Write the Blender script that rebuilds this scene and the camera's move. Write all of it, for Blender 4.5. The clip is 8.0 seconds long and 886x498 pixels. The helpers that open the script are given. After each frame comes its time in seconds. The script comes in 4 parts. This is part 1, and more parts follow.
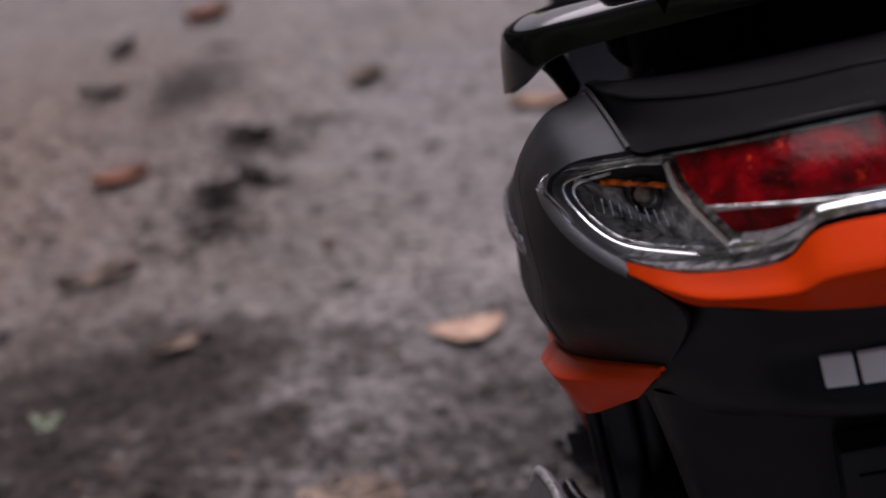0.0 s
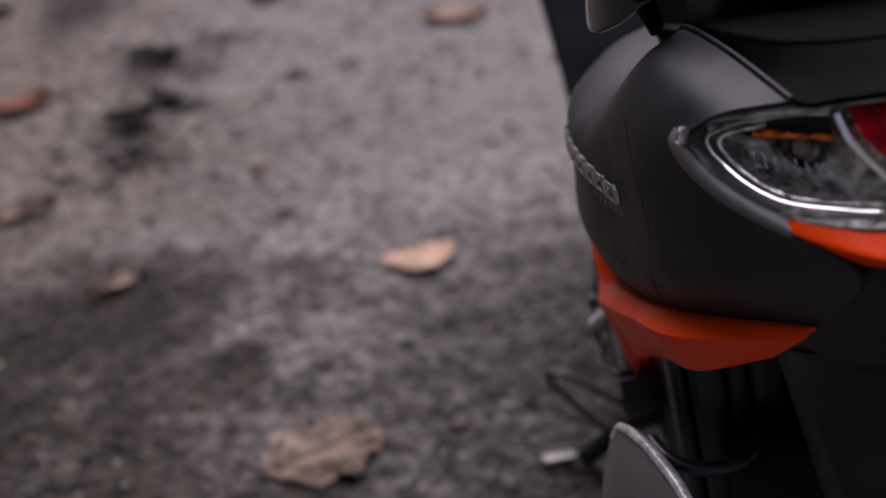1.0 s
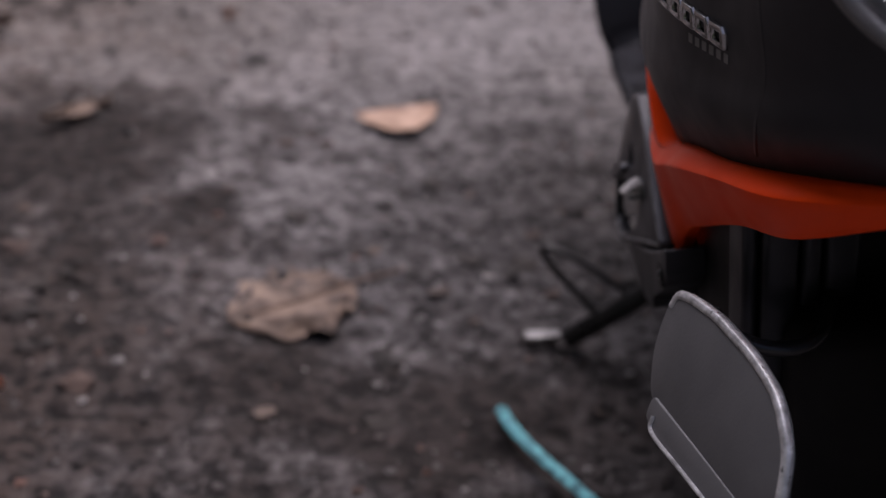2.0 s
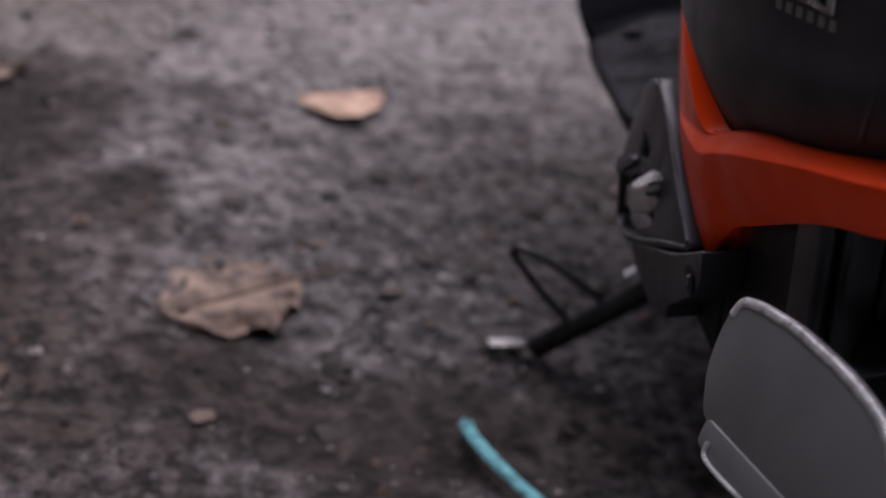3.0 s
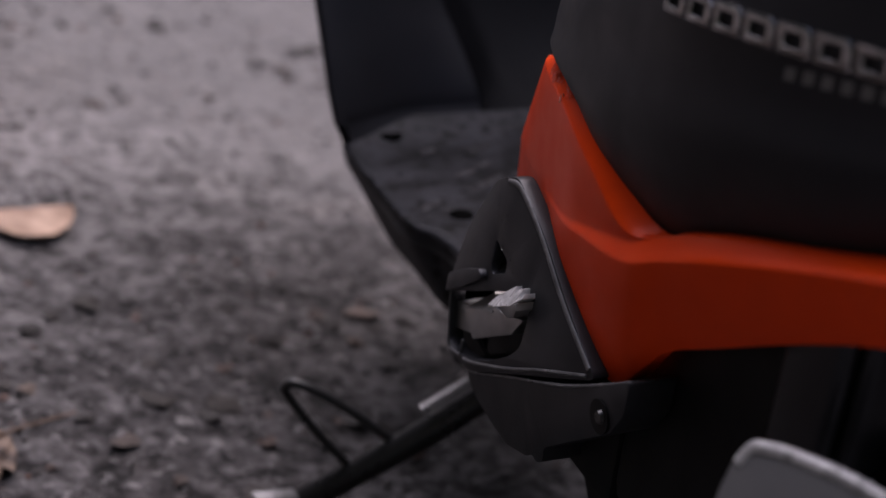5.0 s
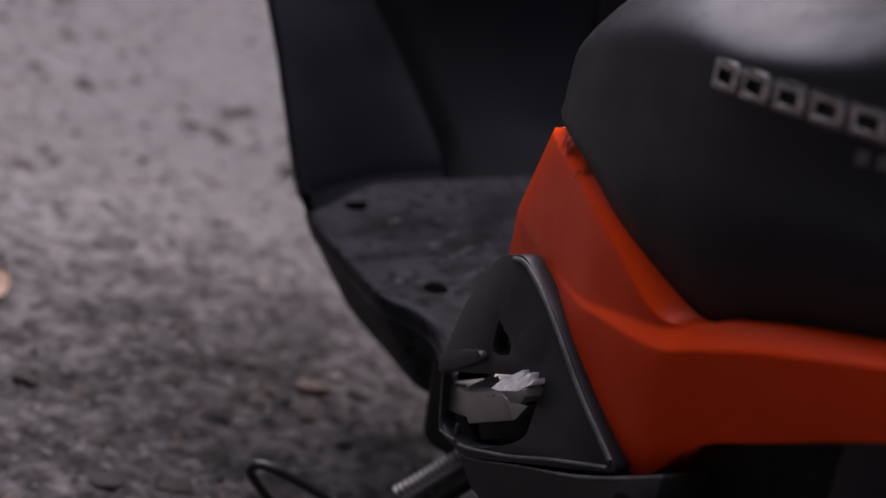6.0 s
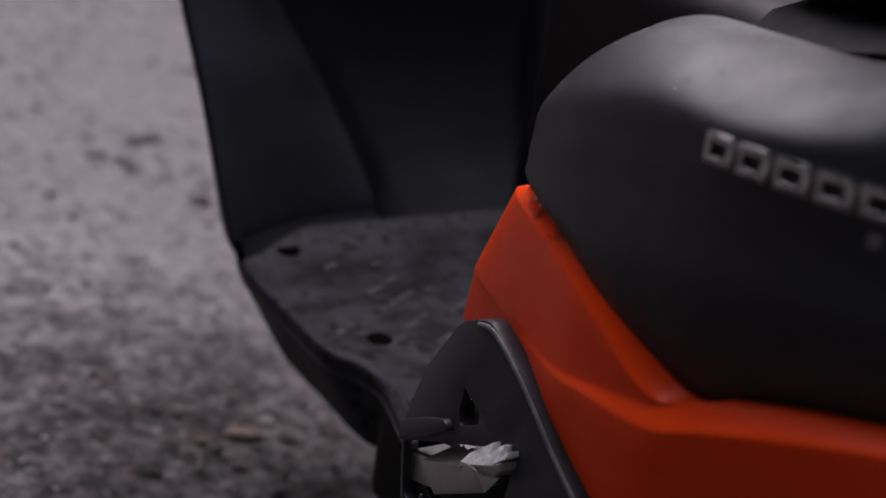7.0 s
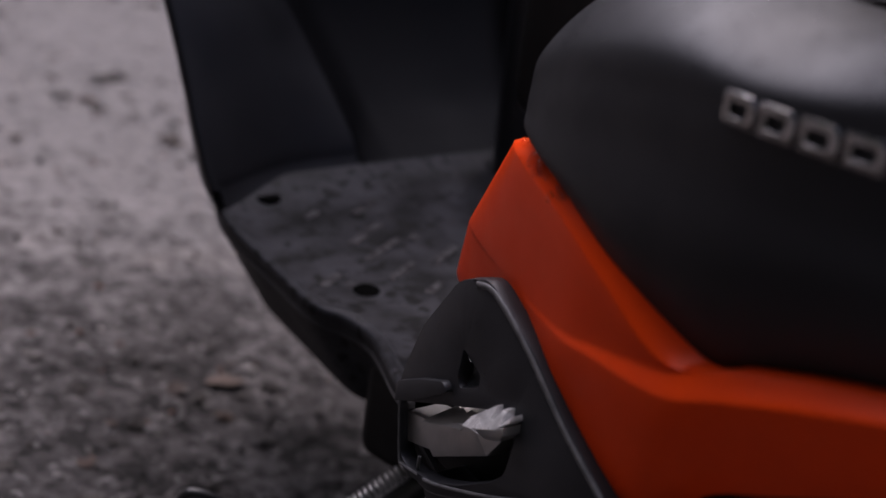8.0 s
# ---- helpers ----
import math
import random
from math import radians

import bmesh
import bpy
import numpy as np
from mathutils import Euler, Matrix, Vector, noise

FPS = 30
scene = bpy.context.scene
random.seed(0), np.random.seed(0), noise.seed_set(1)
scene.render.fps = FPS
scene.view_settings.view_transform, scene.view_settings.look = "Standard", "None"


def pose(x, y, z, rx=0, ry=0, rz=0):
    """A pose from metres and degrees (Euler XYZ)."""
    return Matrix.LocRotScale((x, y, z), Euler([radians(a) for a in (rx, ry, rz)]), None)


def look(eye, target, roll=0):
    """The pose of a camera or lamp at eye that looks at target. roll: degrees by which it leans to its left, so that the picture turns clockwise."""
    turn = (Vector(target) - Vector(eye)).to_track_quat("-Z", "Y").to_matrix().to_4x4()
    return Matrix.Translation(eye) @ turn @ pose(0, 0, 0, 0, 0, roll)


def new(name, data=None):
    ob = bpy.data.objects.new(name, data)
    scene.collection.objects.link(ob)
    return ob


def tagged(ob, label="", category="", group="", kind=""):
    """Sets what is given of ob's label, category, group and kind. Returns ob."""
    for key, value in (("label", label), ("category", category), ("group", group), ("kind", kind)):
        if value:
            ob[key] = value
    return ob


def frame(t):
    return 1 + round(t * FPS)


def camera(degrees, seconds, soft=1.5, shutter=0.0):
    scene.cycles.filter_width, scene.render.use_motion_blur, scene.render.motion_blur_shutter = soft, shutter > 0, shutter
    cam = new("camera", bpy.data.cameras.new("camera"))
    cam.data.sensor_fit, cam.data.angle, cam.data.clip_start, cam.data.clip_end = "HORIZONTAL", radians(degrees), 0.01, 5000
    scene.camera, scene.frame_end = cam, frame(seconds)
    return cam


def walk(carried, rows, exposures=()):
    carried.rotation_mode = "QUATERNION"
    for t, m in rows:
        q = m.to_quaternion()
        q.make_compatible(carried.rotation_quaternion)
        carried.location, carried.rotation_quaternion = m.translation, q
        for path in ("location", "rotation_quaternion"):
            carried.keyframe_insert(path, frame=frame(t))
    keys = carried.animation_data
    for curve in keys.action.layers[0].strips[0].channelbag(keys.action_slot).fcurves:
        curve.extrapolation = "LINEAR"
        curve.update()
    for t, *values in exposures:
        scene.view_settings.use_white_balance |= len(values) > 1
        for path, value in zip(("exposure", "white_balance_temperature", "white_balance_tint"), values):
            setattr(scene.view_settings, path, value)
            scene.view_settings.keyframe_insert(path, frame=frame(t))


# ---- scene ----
from mathutils.bvhtree import BVHTree

cam = camera(35.0, 8.0)
PATH = [
    (0, (-0.272, -1.051, 0.997), (-0.46, 0.78, 0.215), -6.5),
    (0.5, (-0.355, -1.006, 1.003), (-0.362, 0.801, 0.147), -5.0),
    (1, (-0.428, -0.978, 1.012), (-0.416, 0.797, 0.091), -5.5),
    (1.5, (-0.482, -0.956, 0.983), (-0.474, 0.777, -0.015), -1.5),
    (1.7, (-0.503, -0.943, 0.968), (-0.434, 0.764, -0.072), 0.2),
    (2.8, (-0.584, -0.822, 0.862), (-0.325, 0.856, -0.196), 7.5),
    (3, (-0.601, -0.798, 0.849), (-0.295, 0.887, -0.184), 8.4),
    (3.5, (-0.635, -0.733, 0.813), (-0.196, 0.969, -0.141), 10.9),
    (4, (-0.666, -0.678, 0.781), (-0.07, 1.022, -0.087), 13.0),
    (4.5, (-0.69, -0.636, 0.754), (0.035, 1.023, -0.096), 13.4),
    (4.7, (-0.694, -0.615, 0.743), (0.09, 1.029, -0.084), 13.7),
    (5.8, (-0.744, -0.538, 0.714), (0.197, 1.087, 0.023), 15.5),
    (6, (-0.744, -0.522, 0.71), (0.226, 1.092, 0.036), 15.9),
    (6.2, (-0.747, -0.508, 0.712), (0.256, 1.091, 0.063), 15.7),
    (6.5, (-0.752, -0.488, 0.717), (0.298, 1.089, 0.075), 15.5),
    (7, (-0.761, -0.457, 0.724), (0.337, 1.089, 0.087), 15.5),
    (7.5, (-0.761, -0.43, 0.73), (0.354, 1.078, 0.035), 15.2),
    (8, (-0.761, -0.417, 0.728), (0.381, 1.057, 0.005), 15.2),
]
walk(cam, [(t, look(e, g, r)) for t, e, g, r in PATH], [(0.0, 0.12, 6300, 24), (1.7, 0.12, 6200, 24), (2.8, 0.12, 6100, 24), (8.0, 0.12, 6080, 24)])
cam.data.dof.use_dof = True
cam.data.dof.focus_distance = 0.86
cam.data.dof.aperture_fstop = 4.2

# ---- world and light: an overcast day under a pale sky ----
world = bpy.data.worlds.new("overcast_sky")
scene.world = world
world.use_nodes = True
wn = world.node_tree.nodes
sky = wn.new("ShaderNodeTexSky")
sky.sky_type = "NISHITA"
sky.sun_disc = False
sky.sun_elevation = radians(57)
sky.sun_rotation = radians(17)
sky.air_density = 1.0
sky.ozone_density = 0.3
sky.dust_density = 8.0
world.node_tree.links.new(sky.outputs[0], wn["Background"].inputs["Color"])
wn["Background"].inputs["Strength"].default_value = 0.115
sun = new("sun", bpy.data.lights.new("sun", "SUN"))
sun.data.energy = 2.8
sun.data.angle = radians(72)
sun.data.color = (1.0, 0.98, 0.975)
sun.matrix_world = look((0.24, 0.74, 1.28), (0, 0, 0))


# ---- materials ----
def mat(name, base, rough=0.5, metal=0.0, dark=None, scale=30.0, amount=0.5, bump=0.0, bump_scale=200.0, coat=0.0,
        fleck=None, fleck_scale=400.0, fleck_at=0.62, spec=0.5, tint=(1.0, 1.0, 1.0)):
    """A surface in two colours mixed by large noise, with fine flecks, roughness variation and fine relief."""
    m = bpy.data.materials.new(name)
    m.use_nodes = True
    n, l = m.node_tree.nodes, m.node_tree.links
    b = n["Principled BSDF"]
    b.inputs["Metallic"].default_value = metal
    b.inputs["Coat Weight"].default_value = coat
    b.inputs["Coat Roughness"].default_value = 0.05
    b.inputs["Specular IOR Level"].default_value = spec
    b.inputs["Specular Tint"].default_value = (*tint, 1)
    co = n.new("ShaderNodeTexCoord")
    big = n.new("ShaderNodeTexNoise")
    big.inputs["Scale"].default_value, big.inputs["Detail"].default_value = scale, 6.0
    l.new(co.outputs["Object"], big.inputs["Vector"])
    mix = n.new("ShaderNodeMix")
    mix.data_type = "RGBA"
    mix.inputs["A"].default_value = (*base, 1)
    mix.inputs["B"].default_value = (*(dark or tuple(c * 0.75 for c in base)), 1)
    ramp = n.new("ShaderNodeMapRange")
    ramp.inputs["From Min"].default_value, ramp.inputs["From Max"].default_value = 0.35, 0.68
    ramp.inputs["To Max"].default_value = amount
    l.new(big.outputs["Fac"], ramp.inputs["Value"])
    l.new(ramp.outputs["Result"], mix.inputs["Factor"])
    colour = mix.outputs["Result"]
    fine = n.new("ShaderNodeTexNoise")
    fine.inputs["Scale"].default_value, fine.inputs["Detail"].default_value = fleck_scale, 3.0
    l.new(co.outputs["Object"], fine.inputs["Vector"])
    if fleck:
        at = n.new("ShaderNodeMapRange")
        at.inputs["From Min"].default_value, at.inputs["From Max"].default_value = fleck_at, fleck_at + 0.06
        l.new(fine.outputs["Fac"], at.inputs["Value"])
        mix2 = n.new("ShaderNodeMix")
        mix2.data_type = "RGBA"
        mix2.inputs["B"].default_value = (*fleck, 1)
        l.new(colour, mix2.inputs["A"])
        l.new(at.outputs["Result"], mix2.inputs["Factor"])
        colour = mix2.outputs["Result"]
    l.new(colour, b.inputs["Base Color"])
    rr = n.new("ShaderNodeMapRange")
    rr.inputs["From Min"].default_value, rr.inputs["From Max"].default_value = 0.3, 0.7
    rr.inputs["To Min"].default_value, rr.inputs["To Max"].default_value = max(0.02, rough - 0.06), min(1.0, rough + 0.06)
    l.new(big.outputs["Fac"], rr.inputs["Value"])
    l.new(rr.outputs["Result"], b.inputs["Roughness"])
    if bump:
        grain = n.new("ShaderNodeTexNoise")
        grain.inputs["Scale"].default_value, grain.inputs["Detail"].default_value = bump_scale, 4.0
        l.new(co.outputs["Object"], grain.inputs["Vector"])
        bp = n.new("ShaderNodeBump")
        bp.inputs["Strength"].default_value, bp.inputs["Distance"].default_value = 1.0, bump
        l.new(grain.outputs["Fac"], bp.inputs["Height"])
        l.new(bp.outputs["Normal"], b.inputs["Normal"])
    return m


def clear(name, colour, rough=0.02, ior=1.28):
    m = bpy.data.materials.new(name)
    m.use_nodes = True
    b = m.node_tree.nodes["Principled BSDF"]
    b.inputs["Base Color"].default_value = (*colour, 1)
    b.inputs["Transmission Weight"].default_value = 1.0
    b.inputs["Roughness"].default_value = rough
    b.inputs["IOR"].default_value = ior
    return m


MATTE = mat("matte_black_paint", (0.0082, 0.0084, 0.0104), 0.50, spec=0.40, dark=(0.0072, 0.0074, 0.0092), bump=0.00004, bump_scale=900, tint=(0.84, 0.89, 1.0))
ORANGE = mat("satin_orange_paint", (0.78, 0.056, 0.0015), 0.36, dark=(0.72, 0.049, 0.0015), spec=0.09, bump=0.00001, bump_scale=1200)
PLASTIC = mat("grained_black_plastic", (0.009, 0.009, 0.0103), 0.46, spec=0.32, bump=0.00012, bump_scale=900, tint=(0.84, 0.89, 1.0))
FLOORP = mat("scuffed_floor_plastic", (0.006, 0.006, 0.0070), 0.5, spec=0.14, dark=(0.036, 0.0364, 0.0428), scale=24, amount=1.0, bump=0.0005, bump_scale=120, fleck=(0.003, 0.003, 0.003), fleck_scale=80, fleck_at=0.555, tint=(0.84, 0.89, 1.0))
SCUFF = mat("scuffed_raised_plastic", (0.070, 0.068, 0.074), 0.6, spec=0.1, dark=(0.010, 0.010, 0.011), scale=120, amount=1.0)
# pale tone for thin tubes that paint the highlights along plastic edges
EDGE_GLINT = mat("pale_edge_glint", (0.15, 0.15, 0.155), 0.32, dark=(0.05, 0.05, 0.052), scale=90, amount=0.8, bump=0.0001, bump_scale=700, tint=(0.84, 0.89, 1.0))
COVERP = mat("grained_grey_plastic", (0.0190, 0.0192, 0.0220), 0.42, spec=0.40, dark=(0.0105, 0.0107, 0.0125), fleck=(0.002, 0.002, 0.0025), fleck_scale=230.0, fleck_at=0.70, bump=0.0001, bump_scale=900, tint=(0.84, 0.89, 1.0))
TAILP = mat("textured_black_tail_plastic", (0.0045, 0.0045, 0.005), 0.66, spec=0.015, dark=(0.0035, 0.0035, 0.004), bump=0.0002, bump_scale=700, tint=(0.84, 0.89, 1.0))
# shield plastic made blacker: the shade inside the recess is in the colour
INNERP = mat("shaded_shield_plastic", (0.0036, 0.0036, 0.0043), 0.55, spec=0.07, dark=(0.0060, 0.0060, 0.0070), scale=14, bump=0.0001, bump_scale=700, tint=(0.84, 0.89, 1.0))
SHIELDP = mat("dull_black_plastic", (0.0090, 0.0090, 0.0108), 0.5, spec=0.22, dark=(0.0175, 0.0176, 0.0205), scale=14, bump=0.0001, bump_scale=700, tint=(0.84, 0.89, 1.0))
FILTERP = mat("sheeny_black_plastic", (0.011, 0.011, 0.0125), 0.42, spec=0.42, bump=0.00008, bump_scale=800, tint=(0.84, 0.89, 1.0))
DARK = mat("black_underside_plastic", (0.004, 0.004, 0.0045), 0.6, spec=0.2, bump=0.0001, bump_scale=500)
HOLE = mat("near_black", (0.002, 0.002, 0.002), 0.9, spec=0.02)
RUBBER = mat("tyre_rubber", (0.009, 0.009, 0.0095), 0.75, bump=0.0002, bump_scale=300)
GLOSS = mat("gloss_black_paint", (0.006, 0.006, 0.0065), 0.10, coat=0.25, spec=0.35)
SEATM = mat("black_vinyl", (0.006, 0.006, 0.0065), 0.65, spec=0.06, bump=0.0002, bump_scale=500)
ALU = mat("cast_aluminium", (0.5, 0.5, 0.5), 0.4, 0.9, dark=(0.35, 0.35, 0.36), scale=60, bump=0.0001, bump_scale=600)
EMBLEM = mat("dull_chrome_emblem", (0.42, 0.42, 0.43), 0.18, 1.0, dark=(0.18, 0.18, 0.18), scale=150, amount=0.9)
CHROME = mat("chrome", (0.85, 0.85, 0.86), 0.06, 1.0)
# paler metal: brightness of the lit peg teeth is put into the colour
BRIGHT = mat("brightened_metal", (0.82, 0.82, 0.84), 0.3, 0.4, dark=(0.42, 0.42, 0.43), scale=120, amount=1.0, bump=0.0001, bump_scale=700)
PADM = mat("scuffed_steel", (0.20, 0.20, 0.21), 0.4, 0.5, dark=(0.12, 0.12, 0.12), scale=120, amount=1.0)
BEZEL = mat("satin_grey_plastic_rim", (0.125, 0.125, 0.13), 0.42, dark=(0.095, 0.095, 0.10), scale=40, bump=0.00006, bump_scale=900, tint=(0.84, 0.89, 1.0))
STEEL = mat("black_painted_steel", (0.015, 0.015, 0.016), 0.3, bump=0.0001, bump_scale=300)
PLATE = mat("grey_cast_plate", (0.136, 0.136, 0.141), 0.55, 0.1, dark=(0.100, 0.100, 0.104), scale=25, bump=0.00015, bump_scale=500)
PLATE_EDGE = mat("worn_bright_edge", (0.75, 0.75, 0.76), 0.32, 0.3, dark=(0.25, 0.25, 0.25), scale=110, amount=0.9, fleck=(0.04, 0.04, 0.04), fleck_scale=170, fleck_at=0.66, bump=0.0003, bump_scale=500)
WHITE = mat("white_print", (0.95, 0.95, 0.95), 0.3, spec=0.8)
GREYPRINT = mat("grey_print", (0.16, 0.16, 0.165), 0.5)
LENS = clear("clear_polycarbonate", (0.97, 0.97, 0.97), ior=1.12)
REDLENS = mat("red_reflector_lens", (0.32, 0.0025, 0.006), 0.24, dark=(0.04, 0.0005, 0.0012), scale=75, amount=1.0, spec=0.15, fleck=(0.75, 0.05, 0.01), fleck_scale=95, fleck_at=0.63, bump=0.002, bump_scale=150)
AMBER = mat("amber_streak", (0.90, 0.17, 0.006), 0.12, dark=(0.12, 0.02, 0.002), scale=190, amount=1.0, coat=1.0)
REFLECT = mat("reflector_metal", (0.95, 0.95, 0.96), 0.16, 0.6, dark=(0.13, 0.13, 0.135), scale=130, amount=1.0, bump=0.0025, bump_scale=140)
BULB = mat("smoky_bulb_glass", (0.16, 0.12, 0.10), 0.1, dark=(0.04, 0.02, 0.015), scale=120, amount=1.0, coat=1.0)


def soil():
    """Damp clotted soil: grey and brown by patches, dark pores, pale crumbs, in four sizes of noise; scooter's shade
    painted in.
    """
    m = bpy.data.materials.new("damp_dark_soil")
    m.use_nodes = True
    n, l = m.node_tree.nodes, m.node_tree.links
    b = n["Principled BSDF"]
    co = n.new("ShaderNodeTexCoord")

    def tex(scale, detail, lo, hi, rough=0.6):
        t = n.new("ShaderNodeTexNoise")
        t.inputs["Scale"].default_value, t.inputs["Detail"].default_value, t.inputs["Roughness"].default_value = scale, detail, rough
        l.new(co.outputs["Object"], t.inputs["Vector"])
        r = n.new("ShaderNodeMapRange")
        r.inputs["From Min"].default_value, r.inputs["From Max"].default_value = lo, hi
        l.new(t.outputs["Fac"], r.inputs["Value"])
        return r.outputs["Result"], t.outputs["Fac"]

    def blend(fac, x, y):
        k = n.new("ShaderNodeMix")
        k.data_type = "RGBA"
        l.new(fac, k.inputs["Factor"])
        for name, v in (("A", x), ("B", y)):
            if isinstance(v, tuple):
                k.inputs[name].default_value = (*v, 1)
            else:
                l.new(v, k.inputs[name])
        return k.outputs["Result"]

    def stain_shade(x, y, rx, ry):
        """A ragged-edged mask for damp stains, soil tones and painted shade."""
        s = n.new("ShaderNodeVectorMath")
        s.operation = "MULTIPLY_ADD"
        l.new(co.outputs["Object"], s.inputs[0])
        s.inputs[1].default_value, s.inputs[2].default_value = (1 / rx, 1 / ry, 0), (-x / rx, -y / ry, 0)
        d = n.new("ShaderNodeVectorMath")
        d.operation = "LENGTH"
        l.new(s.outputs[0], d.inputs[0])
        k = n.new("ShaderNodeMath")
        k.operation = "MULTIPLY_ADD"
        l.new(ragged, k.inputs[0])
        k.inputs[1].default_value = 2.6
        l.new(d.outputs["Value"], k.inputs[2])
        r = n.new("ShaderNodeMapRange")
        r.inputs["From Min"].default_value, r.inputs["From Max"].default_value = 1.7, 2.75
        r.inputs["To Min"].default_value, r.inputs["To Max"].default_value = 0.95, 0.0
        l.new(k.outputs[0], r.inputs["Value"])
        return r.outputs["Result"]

    patch, _ = tex(0.9, 3, 0.42, 0.62)
    damp, _ = tex(4.2, 6, 0.47, 0.60, 0.65)
    mottle, _ = tex(11, 5, 0.46, 0.60, 0.65)
    clod, clod_h = tex(40, 4, 0.40, 0.60, 0.6)
    fleck, _ = tex(90, 3, 0.46, 0.60, 0.6)
    crumb, crumb_h = tex(64, 5, 0.56, 0.68)
    pore, _ = tex(38, 4, 0.37, 0.43, 0.6)
    rust, _ = tex(24, 3, 0.66, 0.72)
    _, ragged = tex(9, 6, 0, 1, 0.75)
    base = blend(patch, (0.235, 0.225, 0.226), (0.185, 0.160, 0.147))
    wet = blend(patch, (0.125, 0.118, 0.119), (0.092, 0.077, 0.070))
    c = blend(clod, wet, base)
    c = blend(mottle, c, blend(clod, (0.085, 0.080, 0.081), (0.200, 0.191, 0.193)))
    c = blend(damp, c, blend(clod, (0.075, 0.070, 0.070), (0.180, 0.171, 0.173)))
    c = blend(crumb, c, (0.28, 0.268, 0.266))
    # two darker soil tones that carry the shade round the scooter
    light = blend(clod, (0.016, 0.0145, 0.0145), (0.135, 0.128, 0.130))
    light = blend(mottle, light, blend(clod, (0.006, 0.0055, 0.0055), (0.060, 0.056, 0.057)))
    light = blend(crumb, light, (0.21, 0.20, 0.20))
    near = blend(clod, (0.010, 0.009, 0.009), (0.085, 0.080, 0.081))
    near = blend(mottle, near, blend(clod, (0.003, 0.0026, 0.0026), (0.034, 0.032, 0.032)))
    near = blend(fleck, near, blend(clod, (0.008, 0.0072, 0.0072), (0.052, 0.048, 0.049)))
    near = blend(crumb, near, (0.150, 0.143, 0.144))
    c = blend(pore, (0.022, 0.020, 0.020), c)
    c = blend(rust, c, (0.075, 0.038, 0.026))
    # paler and darker patches that set the ground's brightness by region
    c = blend(stain_shade(0.10, 1.85, 0.72, 0.90), c, blend(clod, (0.142, 0.137, 0.138), (0.192, 0.185, 0.186)))
    c = blend(stain_shade(-0.42, 0.90, 0.42, 0.38), c, blend(clod, (0.135, 0.128, 0.129), (0.300, 0.287, 0.289)))
    c = blend(stain_shade(-0.95, 1.36, 0.40, 0.46), c, blend(clod, (0.075, 0.068, 0.064), (0.172, 0.157, 0.150)))
    # broad shade on the near ground, painted into the soil colour
    c = blend(stain_shade(-0.20, 0.08, 1.25, 0.80), c, light)
    c = blend(stain_shade(-1.75, 1.75, 0.70, 1.30), c, blend(clod, (0.075, 0.058, 0.049), (0.180, 0.147, 0.129)))
    # deeper shade close beside the scooter, painted the same way
    c = blend(stain_shade(-0.19, 0.65, 0.39, 0.42), c, near)
    c = blend(stain_shade(-0.92, 0.32, 0.30, 0.30), c, blend(clod, (0.012, 0.010, 0.010), (0.072, 0.064, 0.061)))
    c = blend(stain_shade(-1.26, 0.30, 0.50, 0.70), c, blend(clod, (0.005, 0.004, 0.0035), (0.045, 0.032, 0.026)))
    for q in ((-0.90, 0.90, 0.26, 0.15), (-0.98, 0.80, 0.22, 0.13), (-1.00, 1.62, 0.06, 0.14), (-0.98, 1.98, 0.09, 0.12), (-1.10, 0.60, 0.26, 0.22), (-0.42, 0.24, 0.30, 0.14), (-0.72, 0.70, 0.07, 0.06), (-0.62, 0.32, 0.10, 0.06), (-1.25, 2.5, 0.12, 0.25), (-0.90, 1.72, 0.05, 0.03), (-0.93, 1.46, 0.04, 0.03), (-1.20, 1.86, 0.05, 0.03), (-1.25, 2.9, 0.06, 0.05), (-0.85, 2.12, 0.08, 0.04), (-1.12, 0.52, 0.14, 0.12)):
        c = blend(stain_shade(*q), c, blend(clod, (0.008, 0.0065, 0.006), (0.034, 0.028, 0.026)))
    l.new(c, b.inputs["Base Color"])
    r = n.new("ShaderNodeMapRange")
    r.inputs["To Min"].default_value, r.inputs["To Max"].default_value = 0.70, 0.85
    l.new(clod, r.inputs["Value"])
    l.new(r.outputs["Result"], b.inputs["Roughness"])
    b.inputs["Specular IOR Level"].default_value = 0.10
    h = n.new("ShaderNodeMath")
    h.operation = "MULTIPLY_ADD"
    l.new(crumb_h, h.inputs[0])
    h.inputs[1].default_value = 0.35
    l.new(clod_h, h.inputs[2])
    bp = n.new("ShaderNodeBump")
    bp.inputs["Strength"].default_value, bp.inputs["Distance"].default_value = 1.0, 0.012
    l.new(h.outputs[0], bp.inputs["Height"])
    l.new(bp.outputs["Normal"], b.inputs["Normal"])
    return m


SOIL = soil()
FOLIAGE = mat("dark_foliage", (0.035, 0.055, 0.022), 0.8, dark=(0.008, 0.010, 0.006), scale=0.9, amount=1.0)


